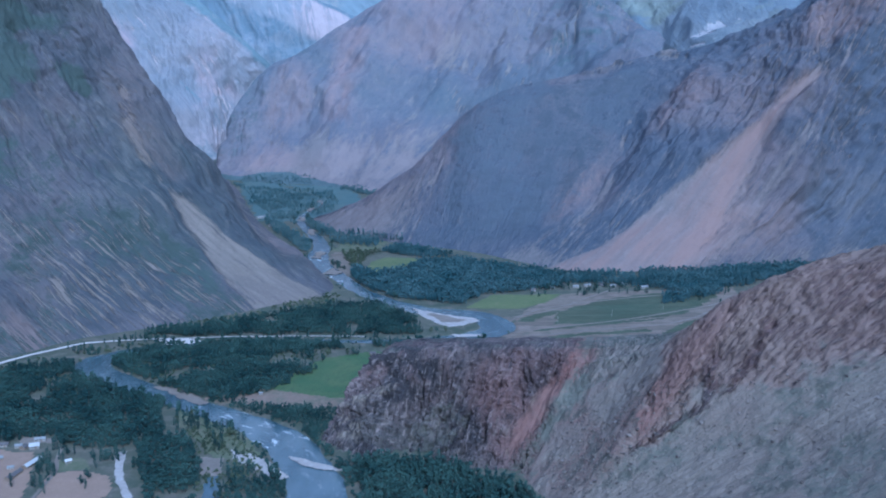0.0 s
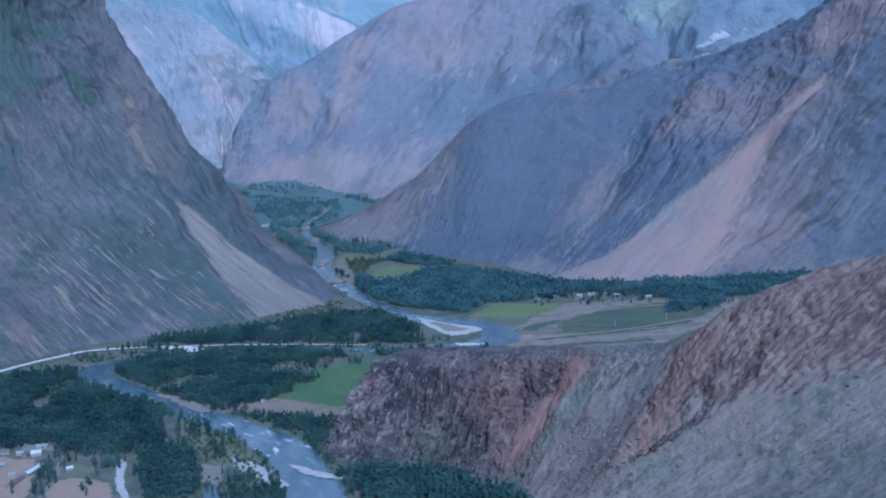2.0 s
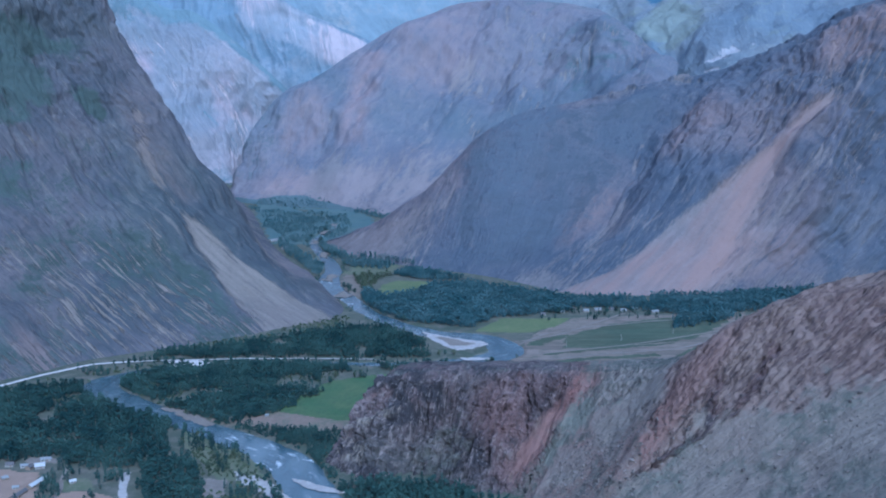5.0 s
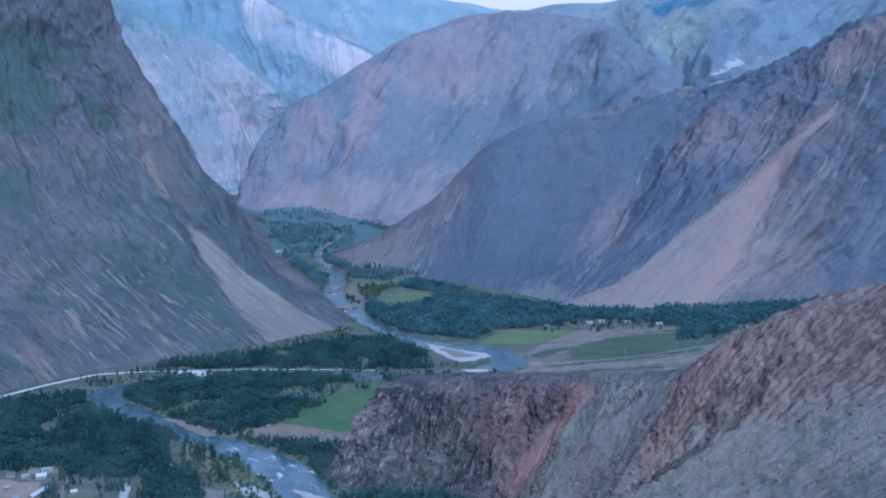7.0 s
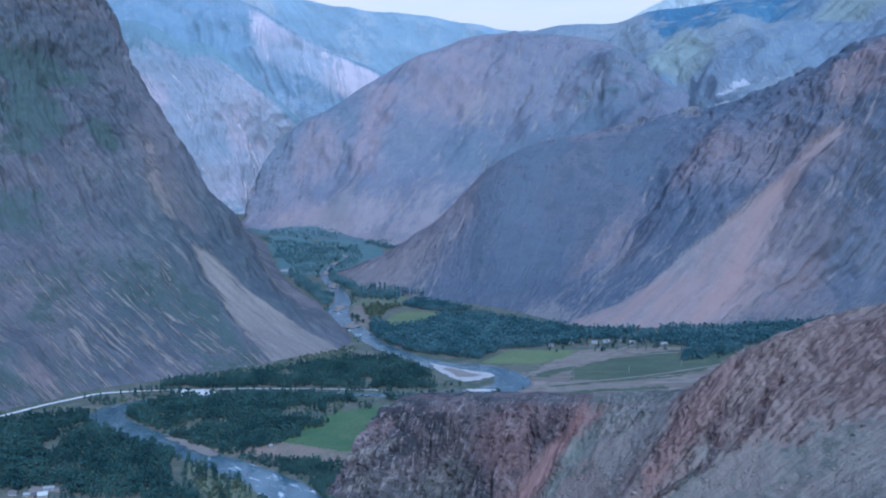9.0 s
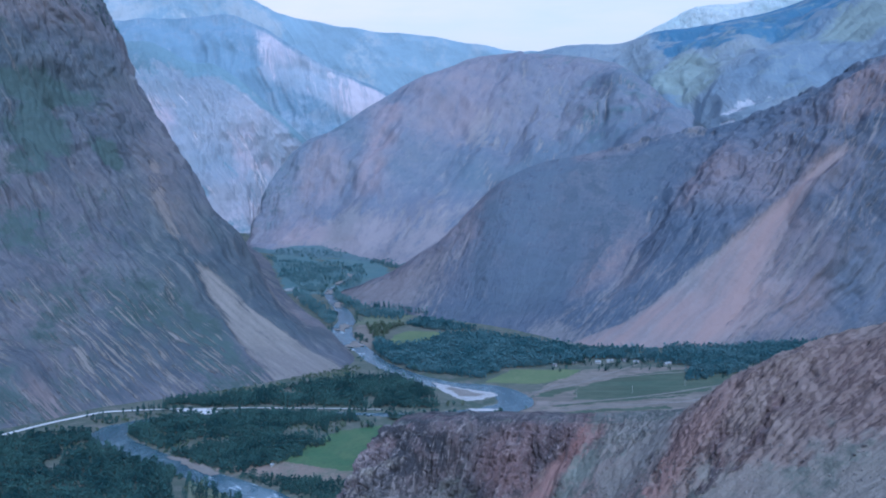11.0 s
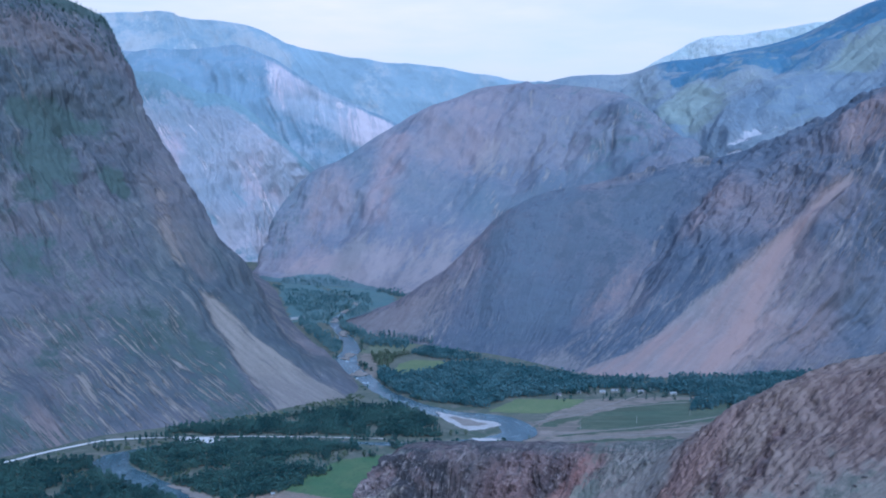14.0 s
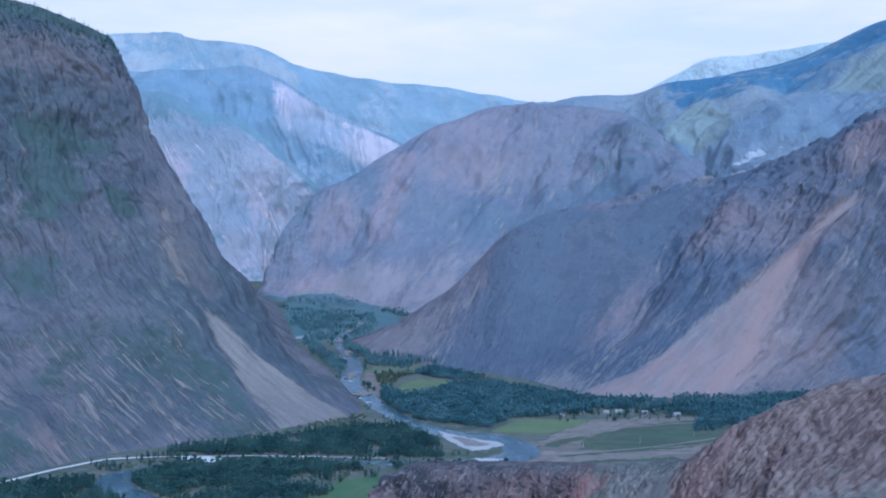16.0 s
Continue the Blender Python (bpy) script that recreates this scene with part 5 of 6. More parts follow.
BROAD = [broadleaf(11), broadleaf(12, 11.5, 3.0), broadleaf(13, 8.5, 3.6)]
POPLAR = [poplar(21), poplar(22, 11.0, 1.7)]
FIR = [conifer(31), conifer(32, 10.0, 2.0)]
BUSH = [bush(41), bush(42, 2.3)]
FAR_BROAD = [broadleaf(11, 10.0, 3.2, 4, 1.1, 0), broadleaf(12, 11.5, 3.0, 4, 1.1, 0), broadleaf(13, 8.5, 3.6, 4, 1.1, 0)]
FAR_POPLAR = [poplar(21, 13.0, 1.5, 4, 0.85, 0), poplar(22, 11.0, 1.7, 4, 0.85, 0)]
FAR_FIR = [conifer(31, 12.0, 2.4, 4, 0.8, 0), conifer(32, 10.0, 2.0, 4, 0.8, 0)]


def scatter(poly, spacing, seed, dry=0.5, gaps=0.0):
    """Places inside a plan outline, about spacing apart, not in the water."""
    rng = np.random.default_rng(seed)
    px, py = zip(*poly)
    X, Y = np.meshgrid(np.arange(min(px), max(px), spacing), np.arange(min(py), max(py), spacing), indexing="ij")
    X = X.ravel() + rng.uniform(-0.48, 0.48, X.size) * spacing
    Y = Y.ravel() + rng.uniform(-0.48, 0.48, Y.size) * spacing
    jx, jy = X + 9 * fbm(X / 25, Y / 25, X * 0 + 2, 3), Y + 9 * fbm(X / 25, Y / 25, X * 0 + 6, 3)
    ok = inside(jx, jy, poly) & (river_distance(X, Y) > dry)
    if gaps:
        ok &= fbm(X / 38, Y / 38, X * 0 + seed, 3) > -0.55 + gaps
    return np.stack([X[ok], Y[ok]], 1), rng


def wood(name, places, rng, kinds, low, high, mat, label, category="trees", heights=None):
    """A whole wood of trees as one thing nobody could count: crowns, and the trunks under them."""
    n = len(places)
    Z = floor_height(places[:, 0], places[:, 1]) if heights is None else heights
    pick = rng.integers(0, len(kinds), n)
    out = [([], [], 0), ([], [], 0)]
    acc = [[[], [], 0], [[], [], 0]]
    for q, (crown, stem) in enumerate(kinds):
        idx = np.where(pick == q)[0]
        if not len(idx):
            continue
        a, s = rng.uniform(0, 6.28, len(idx)), rng.uniform(low, high, len(idx))
        ca, sa = np.cos(a), np.sin(a)
        for slot, (V, F) in enumerate((crown, stem)):
            P = np.empty((len(idx), len(V), 3))
            P[..., 0] = places[idx, 0, None] + s[:, None] * (ca[:, None] * V[None, :, 0] - sa[:, None] * V[None, :, 1])
            P[..., 1] = places[idx, 1, None] + s[:, None] * (sa[:, None] * V[None, :, 0] + ca[:, None] * V[None, :, 1])
            P[..., 2] = Z[idx, None] + s[:, None] * V[None, :, 2]
            F2 = F[None] + (np.arange(len(idx)) * len(V))[:, None, None] + acc[slot][2]
            acc[slot][0].append(P.reshape(-1, 3))
            acc[slot][1].append(F2.reshape(-1, F.shape[1]))
            acc[slot][2] += len(idx) * len(V)
    root = new(name, array_mesh("crowns", np.concatenate(acc[0][0]), np.concatenate(acc[0][1]), mat))
    tagged(root, label, category, kind="stuff")
    stems = new("trunks", array_mesh("trunks", np.concatenate(acc[1][0]), np.concatenate(acc[1][1]), M_TRUNK))
    stems.parent = root
    stems["kind"] = "stuff"
    return root


def grow(name, poly, spacing, seed, kinds, low, high, label, mat=None, gaps=0.0, dry=0.5):
    places, rng = scatter(poly, spacing, seed, dry, gaps)
    # Farther woods take the leaf colours with painted haze, the farthest the palest.
    return wood(name, places, rng, kinds, low, high, mat or (M_LEAF if name != "far_wood" else M_LEAF_HAZED if places[:, 1].mean() > 1720 else M_LEAF_FAR), label)


MIXED = BROAD + BROAD + BROAD + FIR + POPLAR[1:]
FAR_MIXED = FAR_BROAD * 3 + FAR_FIR + FAR_POPLAR[1:]
grow("riverside_wood", [(-345, 1148), (-300, 1178), (-246, 1206), (-135, 1278), (-70, 1300), (-40, 1270), (2, 1205), (10, 1146), (-60, 1146), (-140, 1150), (-300, 1148)], 4.4, 1, MIXED, 0.6, 1.2, "dense dark green wood between road and far river bank", gaps=0.16)
grow("riverside_wood", [(-360, 1075), (-310, 1112), (-174, 1118), (-120, 1100), (-108, 1010), (-145, 940), (-200, 900), (-250, 915), (-310, 955), (-365, 1015)], 4.3, 2, MIXED, 0.6, 1.2, "dense dark green wood inside the river bend", gaps=0.14)
grow("riverside_wood", [(-640, 1000), (-460, 1010), (-388, 1040), (-352, 1020), (-300, 965), (-255, 915), (-240, 870), (-228, 815), (-245, 790), (-270, 790), (-320, 803), (-328, 820), (-350, 818), (-356, 808), (-520, 816)], 4.3, 3, MIXED, 0.55, 1.15, "dense dark green wood beside the farm fields", gaps=0.16)
grow("riverside_wood", [(-242, 856), (-220, 850), (-202, 812), (-190, 772), (-182, 735), (-174, 690), (-166, 640), (-204, 640), (-216, 705), (-233, 745), (-244, 792)], 4.3, 4, MIXED, 0.6, 1.1, "dark green wood along the near river bank", gaps=0.25)
grow("riverside_wood", [(-156, 738), (-135, 752), (-118, 740), (-106, 708), (-100, 640), (-142, 640), (-150, 690)], 4.6, 24, MIXED, 0.45, 0.9, "low dark thicket on a river islet", gaps=0.2)
grow("riverside_wood", [(-58, 748), (-20, 756), (40, 736), (80, 696), (100, 640), (108, 560), (-40, 560), (-44, 690)], 3.9, 5, BROAD + BROAD + FIR + FIR + POPLAR, 0.7, 1.3, "dark green wood at the foot of the rock spur")
grow("riverside_wood", [(-150, 888), (-95, 886), (-76, 850), (-86, 800), (-70, 768), (-94, 800), (-106, 840), (-130, 868)], 3.8, 6, MIXED, 0.45, 0.8, "narrow dark thicket between river and spur", gaps=0.2)
grow("riverside_wood", [(-204, 900), (-130, 892), (-62, 884), (-60, 860), (-125, 866), (-186, 886)], 3.6, 26, BROAD + BUSH, 0.35, 0.65, "low dark thicket under the bare river bank", gaps=0.25)
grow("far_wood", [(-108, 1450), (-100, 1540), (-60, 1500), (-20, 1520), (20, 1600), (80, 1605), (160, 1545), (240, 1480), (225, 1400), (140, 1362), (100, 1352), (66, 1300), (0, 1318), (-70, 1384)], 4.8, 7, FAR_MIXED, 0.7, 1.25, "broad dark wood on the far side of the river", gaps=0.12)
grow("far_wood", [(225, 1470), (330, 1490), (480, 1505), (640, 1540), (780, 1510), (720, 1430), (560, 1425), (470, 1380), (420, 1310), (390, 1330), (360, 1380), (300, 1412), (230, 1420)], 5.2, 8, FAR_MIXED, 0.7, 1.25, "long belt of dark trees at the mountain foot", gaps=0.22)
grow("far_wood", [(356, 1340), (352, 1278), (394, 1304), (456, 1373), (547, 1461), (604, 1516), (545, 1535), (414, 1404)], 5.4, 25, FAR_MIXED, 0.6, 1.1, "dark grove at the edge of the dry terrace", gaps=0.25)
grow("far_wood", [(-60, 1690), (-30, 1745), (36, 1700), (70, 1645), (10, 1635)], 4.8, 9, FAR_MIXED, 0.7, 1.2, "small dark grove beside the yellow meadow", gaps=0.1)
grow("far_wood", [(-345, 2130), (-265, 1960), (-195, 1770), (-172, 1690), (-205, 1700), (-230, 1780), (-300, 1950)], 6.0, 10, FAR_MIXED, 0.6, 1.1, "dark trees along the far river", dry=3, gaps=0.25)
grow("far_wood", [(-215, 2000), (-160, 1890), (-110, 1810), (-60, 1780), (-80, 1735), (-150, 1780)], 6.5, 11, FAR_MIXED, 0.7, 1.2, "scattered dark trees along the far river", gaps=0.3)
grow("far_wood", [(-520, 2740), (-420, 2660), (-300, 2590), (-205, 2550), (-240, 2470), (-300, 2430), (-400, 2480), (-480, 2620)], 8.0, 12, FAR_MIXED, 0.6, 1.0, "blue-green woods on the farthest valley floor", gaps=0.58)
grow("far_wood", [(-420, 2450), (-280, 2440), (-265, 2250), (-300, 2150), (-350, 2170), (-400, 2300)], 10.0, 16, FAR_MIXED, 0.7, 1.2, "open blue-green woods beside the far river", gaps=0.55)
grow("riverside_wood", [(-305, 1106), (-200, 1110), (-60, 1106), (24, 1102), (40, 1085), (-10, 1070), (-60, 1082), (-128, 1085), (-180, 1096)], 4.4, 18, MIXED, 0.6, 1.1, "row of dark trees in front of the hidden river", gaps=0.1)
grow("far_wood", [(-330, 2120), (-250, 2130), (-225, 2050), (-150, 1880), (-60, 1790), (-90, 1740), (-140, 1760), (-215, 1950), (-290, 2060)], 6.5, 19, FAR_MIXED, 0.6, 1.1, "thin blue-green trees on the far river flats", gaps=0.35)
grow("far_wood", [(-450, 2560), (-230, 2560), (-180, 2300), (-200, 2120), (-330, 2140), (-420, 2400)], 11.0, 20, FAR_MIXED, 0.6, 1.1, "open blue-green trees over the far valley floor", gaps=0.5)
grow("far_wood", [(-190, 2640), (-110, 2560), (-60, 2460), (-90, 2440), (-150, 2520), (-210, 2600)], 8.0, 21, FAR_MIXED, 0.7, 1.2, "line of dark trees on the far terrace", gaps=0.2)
grow("scrub", [(-110, 1560), (-130, 1700), (-60, 1690), (-84, 1640), (-95, 1540)], 6.0, 13, BUSH + BROAD[2:], 0.7, 1.3, "low grey-green scrub on the gravel flat", M_BUSH)
grow("scrub", [(-330, 1185), (-220, 1270), (-130, 1385), (-90, 1330), (-140, 1285), (-246, 1212)], 6.5, 14, BUSH, 0.7, 1.4, "low grey-green scrub along the mountain foot", M_BUSH, gaps=0.25)
grow("scrub", [(-215, 870), (-160, 815), (-130, 770), (-118, 700), (-170, 690), (-200, 760)], 5.2, 15, BUSH, 0.6, 1.2, "low grey-green scrub on the near river bank", M_BUSH, gaps=0.38)
grow("scrub", [(-640, 1040), (-470, 1030), (-380, 1100), (-300, 1130), (-90, 1130), (-90, 1090), (-110, 1000), (-160, 925), (-330, 930), (-420, 985), (-640, 985)], 8.0, 17, BUSH, 0.7, 1.5, "scattered grey-green bushes round the riverside woods", M_BUSH, gaps=0.3)


def bank_scrub():
    """Bushes and low trees along both edges of the water."""
    rng = np.random.default_rng(23)
    d = np.gradient(RC, axis=0)
    d /= np.linalg.norm(d, axis=1)[:, None]
    n = 1500
    i = rng.integers(20, 640, n)
    side = rng.choice((-1, 1), n)
    off = RW[i] / 2 + rng.uniform(0.5, 7.0, n) ** 1.15
    P = RC[i] + np.stack([-d[i, 1], d[i, 0]], 1) * (side * off)[:, None] + rng.normal(size=(n, 2)) * 1.5
    ok = (fbm(P[:, 0] / 30, P[:, 1] / 30, P[:, 0] * 0 + 4, 3) > -0.1) & (river_distance(P[:, 0], P[:, 1]) > 0.5)
    ok &= ~((P[:, 0] > -20) & (P[:, 0] < 140) & (P[:, 1] > 1125) & (P[:, 1] < 1300))
    wood("bank_scrub", P[ok], rng, BUSH + BUSH + BROAD[2:], 0.6, 1.25, M_LEAF, "dark bushes and low trees lining the river", "bushes")


bank_scrub()


def tree_thing(kind, mat, label):
    (cv, cf), (tv, tf) = kind
    root = new("tree")
    for nm, V, F, m in (("trunk", tv, tf, M_TRUNK), ("crown", cv, cf, mat)):
        ob = new(nm, array_mesh(nm, V, F, m))
        ob.parent = root
    return tagged(root, label, "tree", group="single trees in the valley")


def single_trees():
    rng = np.random.default_rng(77)
    kinds = [(tree_thing(BROAD[0], M_LEAF, "single dark green leafy tree on the valley floor")), tree_thing(POPLAR[0], M_LEAF, "single tall narrow poplar on the valley floor"),
             tree_thing(FIR[0], M_LEAF, "single dark conifer on the valley floor"), tree_thing(BROAD[2], M_BUSH, "single grey-green willow near the river")]
    first = [True] * 4

    def put(i, x, y, s):
        z = float(floor_height(np.array([x]), np.array([y]))[0])
        m = pose(x, y, z, 0, 0, rng.uniform(0, 360))
        if first[i]:
            kinds[i].matrix_basis = m @ Matrix.Scale(s, 4)
            first[i] = False
        else:
            copy_thing(kinds[i], m).scale = (s, s, s)

    # loose groups: middle, spread, number, kinds
    for (x, y, dx, dy, n, ks) in ((-175, 800, 22, 35, 34, (1, 2, 3)), (-150, 730, 14, 40, 22, (1, 2, 3)), (-122, 1030, 14, 22, 14, (0, 2)), (-85, 1062, 22, 10, 9, (0, 3)),
                                  (-110, 880, 26, 7, 16, (0, 2)), (-300, 735, 6, 45, 18, (1, 2)), (-262, 745, 12, 30, 14, (1, 0)), (-225, 842, 30, 20, 16, (1, 2)),
                                  (120, 1170, 8, 26, 7, (0, 3)), (150, 1385, 60, 8, 14, (0, 2)), (260, 1392, 70, 9, 20, (0, 1)), (-150, 1130, 90, 5, 12, (0, 3)),
                                  (430, 1330, 40, 40, 14, (0, 2)), (-385, 1085, 26, 16, 16, (0, 1)), (20, 1158, 20, 4, 6, (0, 3)), (-195, 905, 12, 6, 6, (0, 3)), (-338, 1130, 22, 20, 34, (0, 2)), (-310, 756, 9, 34, 40, (0, 1, 2)), (-262, 775, 14, 12, 16, (0, 2)), (235, 1374, 70, 9, 26, (0, 2)), (215, 1348, 60, 8, 16, (0, 2)), (330, 1360, 40, 10, 12, (0, 2)), (-196, 858, 26, 22, 22, (1, 3)), (-168, 815, 16, 26, 20, (1, 3)), (-215, 845, 26, 30, 26, (1, 2)), (-180, 850, 14, 16, 10, (1, 3))):
        for _ in range(int(n * 0.66)):
            px, py = x + rng.normal() * dx * 0.6, y + rng.normal() * dy * 0.6
            if river_distance(np.array([px]), np.array([py]))[0] > 2.5:
                put(int(rng.choice(ks)), px, py, rng.uniform(0.6, 1.05))


single_trees()


# ---- trees on the left mountain's skyline ----
def slope_wood():
    rng = np.random.default_rng(61)
    G = MIDDLE[1]
    pick = rng.random(G.shape[:2]) < 0.16
    u = np.linspace(0, 1, G.shape[0])[:, None]
    v = np.arange(G.shape[1])[None] / 199.0
    X, Y = G[..., 0], G[..., 1]
    edge = np.interp(u, (0, 0.25, 0.33, 0.39, 0.45, 0.52, 0.60), (0.05, 0.05, 0.12, 0.16, 0.08, 0.03, 0.01))
    pick &= (v < edge) & (u > 0.18) & (u < 0.62) & (fbm(X / 60, Y / 60, X * 0 + 2, 3) > 0.0)
    pts = G[pick]
    wood("far_wood", pts[:, :2], rng, FAR_BROAD, 0.4, 0.75, M_LEAF_HAZED, "blue-green copses and hedges on the far fields", heights=pts[:, 2] - 0.5)
    t = np.sort(rng.random(46))
    row = np.stack([-140 + 118 * t, 1868 - 92 * t], 1) + rng.normal(size=(46, 2)) * 3
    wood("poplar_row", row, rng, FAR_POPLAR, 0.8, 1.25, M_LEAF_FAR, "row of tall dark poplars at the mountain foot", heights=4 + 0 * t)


slope_wood()


def skyline_wood():
    rng = np.random.default_rng(5)
    mt = bpy.data.objects["mountain"]
    n = len(mt.data.vertices)
    co = np.empty(n * 3, np.float32)
    mt.data.vertices.foreach_get("co", co)
    G = co.reshape(900, -1, 3)
    top = G[363:813, 291:372].reshape(-1, 3)
    w = rng.random(len(top)) < 0.075
    pts = top[w].astype(float)
    wood("skyline_wood", pts[:, :2], rng, FAR_FIR, 0.3, 0.65, M_LEAF, "small dark conifers along the mountain's crest", heights=pts[:, 2] - 0.5)


skyline_wood()


# ---- buildings ----
def box(bm, x0, y0, z0, x1, y1, z1):
    r = bmesh.ops.create_cube(bm, size=1.0)
    bmesh.ops.scale(bm, vec=(x1 - x0, y1 - y0, z1 - z0), verts=r["verts"])
    bmesh.ops.translate(bm, vec=((x0 + x1) / 2, (y0 + y1) / 2, (z0 + z1) / 2), verts=r["verts"])


def house(x, y, turn, lx, ly, h, wall, roof, label, category="house", windows=2):
    root = tagged(new("house" if category == "house" else "shed"), label, category)
    z = float(floor_height(np.array([x]), np.array([y]))[0])
    root.matrix_basis = pose(x, y, z, 0, 0, turn)
    bm = bmesh.new()
    box(bm, -lx / 2, -ly / 2, -0.8, lx / 2, ly / 2, h)
    # gable ends
    for s in (-1, 1):
        v = [bm.verts.new(p) for p in ((s * lx / 2, -ly / 2, h), (s * lx / 2, ly / 2, h), (s * lx / 2, 0, h + ly * 0.32))]
        bm.faces.new(v)
    part("wall", bm, wall, root)
    bm = bmesh.new()
    o, t = 0.45, 0.14
    for s in (-1, 1):
        q = [(-lx / 2 - o, s * (ly / 2 + o), h - o * 0.64), (lx / 2 + o, s * (ly / 2 + o), h - o * 0.64), (lx / 2 + o, 0, h + ly * 0.32), (-lx / 2 - o, 0, h + ly * 0.32)]
        lo = [bm.verts.new((a, b, c + 0.02)) for a, b, c in q]
        hi = [bm.verts.new((a, b, c + t)) for a, b, c in q]
        bm.faces.new(lo)
        bm.faces.new(hi)
        for k in range(4):
            bm.faces.new((lo[k], lo[(k + 1) % 4], hi[(k + 1) % 4], hi[k]))
    bmesh.ops.recalc_face_normals(bm, faces=bm.faces)
    part("roof", bm, roof, root)
    bm = bmesh.new()
    box(bm, lx * 0.1, -ly / 2 - 0.06, 0, lx * 0.1 + 1.0, -ly / 2 + 0.02, 2.0)
    part("door", bm, M_WOOD, root)
    for k in range(windows):
        bm = bmesh.new()
        cx = -lx / 2 + lx * (k + 0.7) / (windows + 1.2)
        for x0, z0, x1, z1 in ((-0.55, 0.95, -0.45, 2.05), (0.45, 0.95, 0.55, 2.05), (-0.45, 0.95, 0.45, 1.05), (-0.45, 1.95, 0.45, 2.05), (-0.04, 1.05, 0.04, 1.95)):
            box(bm, cx + x0, -ly / 2 - 0.07, z0, cx + x1, -ly / 2 + 0.02, z1)
        frame_ob = part("window", bm, M_WALL, root)
        bm = bmesh.new()
        box(bm, cx - 0.45, -ly / 2 - 0.03, 1.05, cx + 0.45, -ly / 2 + 0.02, 1.95)
        part("pane", bm, M_GLASS, frame_ob, "dark glass pane")
    return root


house(-323, 761, 75, 20, 5, 2.6, M_WOOD, M_ROOFW, "long low farm shed with a pale sheet roof", "shed", 4)
house(-329, 738, 77, 18, 5, 2.2, M_WOOD, M_ROOFD, "long dark wooden farm shed in the hay field", "shed", 3)
house(-335, 797, 20, 8, 6, 2.8, M_WALL, M_ROOFW, "small whitewashed farmhouse with a pale roof", "house", 2)
house(-343, 795, 75, 6, 5, 2.4, M_WOOD, M_ROOFD, "small dark wooden farm shed in the yard", "shed", 1)
house(-349, 798, 10, 6, 4, 2.3, M_WALL, M_ROOF, "small pale hut beside the wood", "house", 1)
house(-363, 801, 5, 7, 5, 2.4, M_WALL, M_ROOFD, "pale hut with a dark roof beside the wood", "house", 1)
house(-336, 813, 12, 9, 4, 2.4, M_WALL, M_ROOF, "low pale house at the wood's edge", "house", 2)
house(-337, 752, 15, 5, 3, 2.2, M_WALL, M_ROOF, "small pale hut on the hay field", "house", 1)
house(-355, 772, 40, 5, 4, 2.2, M_WOOD, M_ROOF, "small boarded hut on the hay field", "shed", 1)
house(-294, 764, 30, 5, 3.5, 2.3, M_WALL, M_ROOFW, "small white hut at the field's edge", "house", 1)
house(-158, 928, 15, 3.2, 2.6, 2.2, M_WALL, M_ROOF, "tiny white hut beside the green meadow", "house", 1)
house(-50, 1062, 20, 7, 5, 2.5, M_WOOD, M_ROOFD, "small dark wooden hut above the meadow", "house", 1)
for i, (hx, hy, ht, hl) in enumerate(((262, 1402, 10, 11), (285, 1406, 25, 9), (242, 1392, 5, 8), (205, 1384, 20, 7), (175, 1372, 15, 7), (300, 1398, 0, 8), (345, 1386, 12, 10), (222, 1400, 30, 7), (190, 1392, 0, 7), (320, 1410, 8, 8))):
    house(hx, hy, ht, hl, 5, 2.6, M_WALL, (M_ROOF, M_ROOFD)[i % 3 == 1], "pale village house with a %s roof among trees" % ("light", "dark")[i % 3 == 1], "house", 2)
house(30, 1668, 10, 14, 7, 3.0, M_WALL, M_ROOF, "white far farmhouse beside a dark grove", "house", 2)
house(-342, 2090, 30, 16, 8, 3.2, M_WALL, M_ROOF, "white far house at the mountain foot", "house", 2)
house(-300, 1990, 60, 18, 8, 3.2, M_WALL, M_ROOF, "long white far house above the river", "house", 2)
house(-330, 2110, 10, 12, 7, 3.0, M_WALL, M_ROOF, "white far house at the mountain foot", "house", 2)


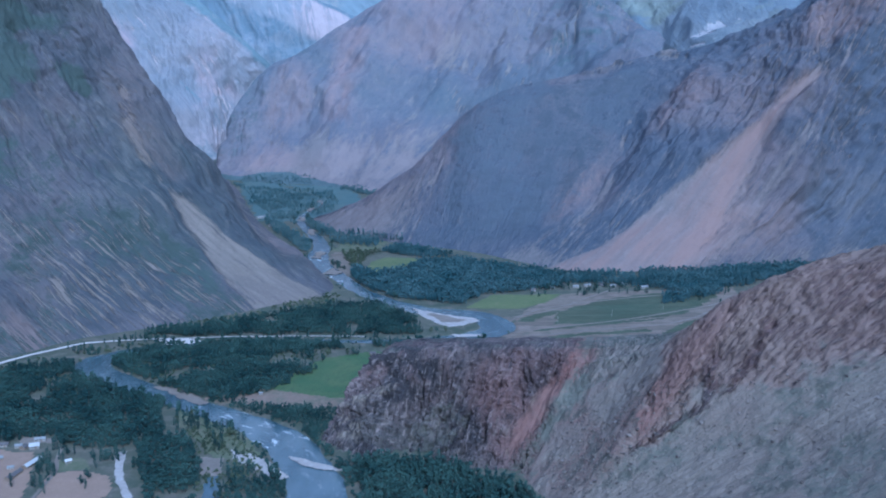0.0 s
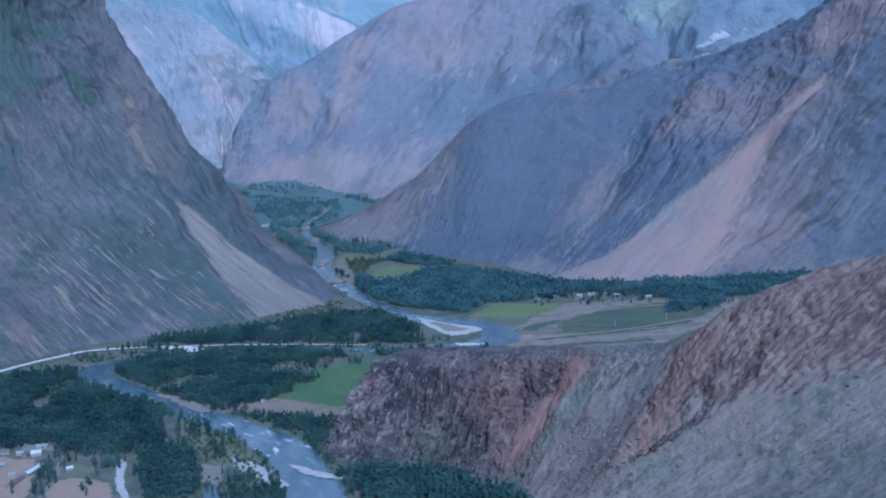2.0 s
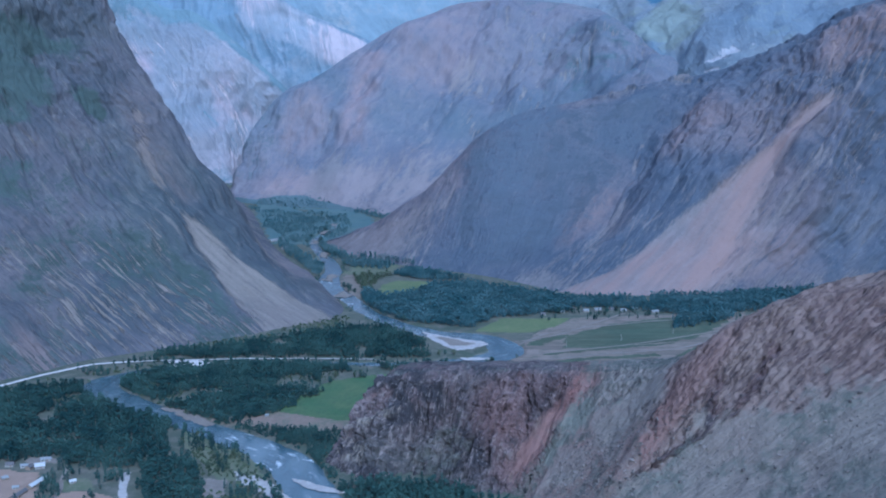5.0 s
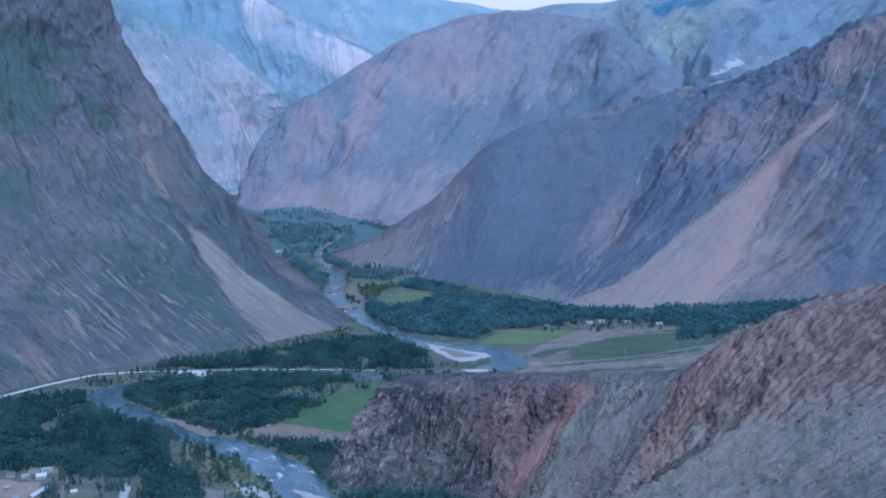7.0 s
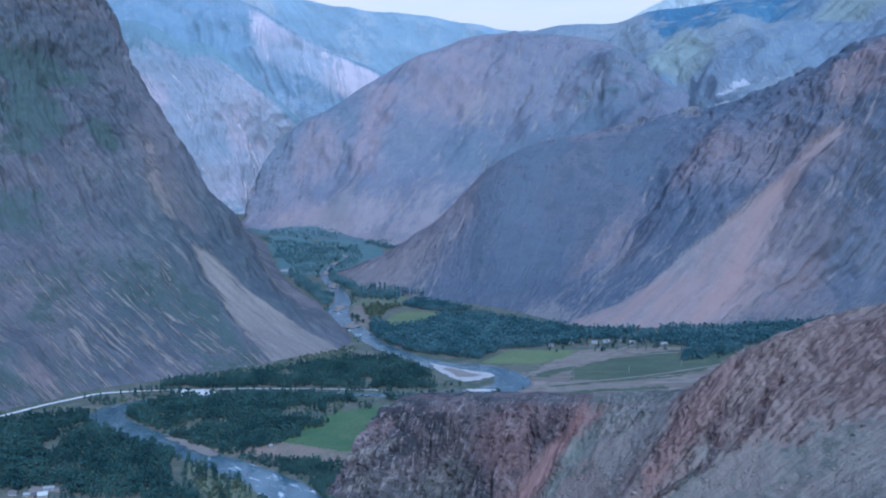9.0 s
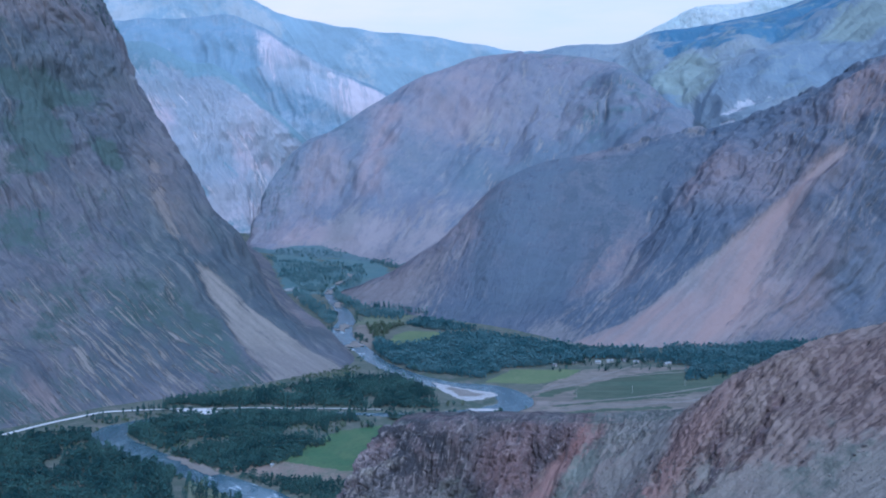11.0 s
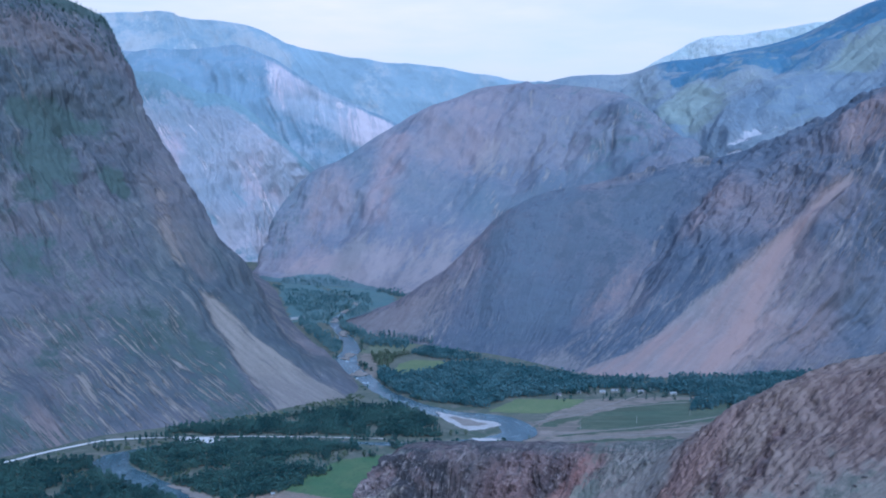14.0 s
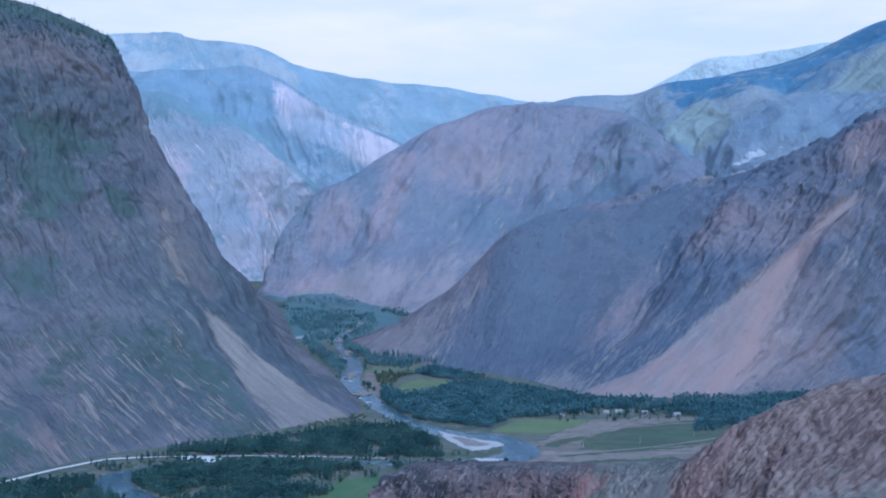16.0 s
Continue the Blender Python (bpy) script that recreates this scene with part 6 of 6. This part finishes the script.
# ---- fallen stones on the near scree ----
def stones(seed, n, size, mat, label):
    rng = np.random.default_rng(seed)
    sp = bpy.data.objects["rock_spur"]
    co = np.empty(len(sp.data.vertices) * 3, np.float32)
    sp.data.vertices.foreach_get("co", co)
    G = co.reshape(1000, -1, 3).astype(float)
    base = bmesh.new()
    bmesh.ops.create_icosphere(base, subdivisions=1, radius=1.0)
    bv = np.array([v.co for v in base.verts])
    bf = np.array([[v.index for v in f.verts] for f in base.faces])
    base.free()
    iu, iv = rng.integers(480, 960, n), (rng.random(n) ** 0.8 * 190).astype(int) + 4
    P = G[iu, iv] + rng.normal(size=(n, 3)) * (0.6, 0.6, 0.0)
    s = np.minimum(0.22 + size * rng.pareto(3.0, n), 1.7)
    q = bv[None] * (s[:, None, None] * rng.uniform(0.6, 1.3, (n, 1, 3))) * rng.uniform(0.6, 1.25, (n, len(bv), 1)) * (1, 1, 0.7) + P[:, None]
    F = bf[None] + (np.arange(n) * len(bv))[:, None, None]
    tagged(new("fallen_stones", array_mesh("fallen_stones", q.reshape(-1, 3), F.reshape(-1, 3), mat)), label, "stones", kind="stuff")


stones(9, 9000, 0.24, M_STONE, "grey angular stones scattered on the scree slope")
stones(19, 6000, 0.26, M_DARKSTONE, "dark brown angular stones scattered on the scree slope")


# ---- utility poles on the terrace ----
def utility_pole(x, y):
    z = float(floor_height(np.array([x]), np.array([y]))[0])
    root = tagged(new("utility_pole"), "grey wooden utility pole standing on the dry terrace", "pole", group="poles on the terrace")
    root.matrix_basis = pose(x, y, z, 0, 0, 30)
    bm = bmesh.new()
    bmesh.ops.create_cone(bm, cap_ends=True, segments=8, radius1=0.2, radius2=0.13, depth=10.0, matrix=Matrix.Translation((0, 0, 4.4)))
    part("mast", bm, M_POLE, root)
    bm = bmesh.new()
    box(bm, -1.1, -0.08, 8.5, 1.1, 0.08, 8.7)
    part("crossarm", bm, M_POLE, root)
    for k in (-0.95, 0.0, 0.95):
        bm = bmesh.new()
        bmesh.ops.create_cone(bm, cap_ends=True, segments=6, radius1=0.09, radius2=0.05, depth=0.3, matrix=Matrix.Translation((k, 0, 8.86)))
        part("insulator", bm, M_WALL, root)


M_POLE = plain_material("weathered_pole_wood", (0.36, 0.33, 0.31), 0.85, 0.3)
for px, py in ((185, 1192), (262, 1222), (340, 1258)):
    utility_pole(px, py)
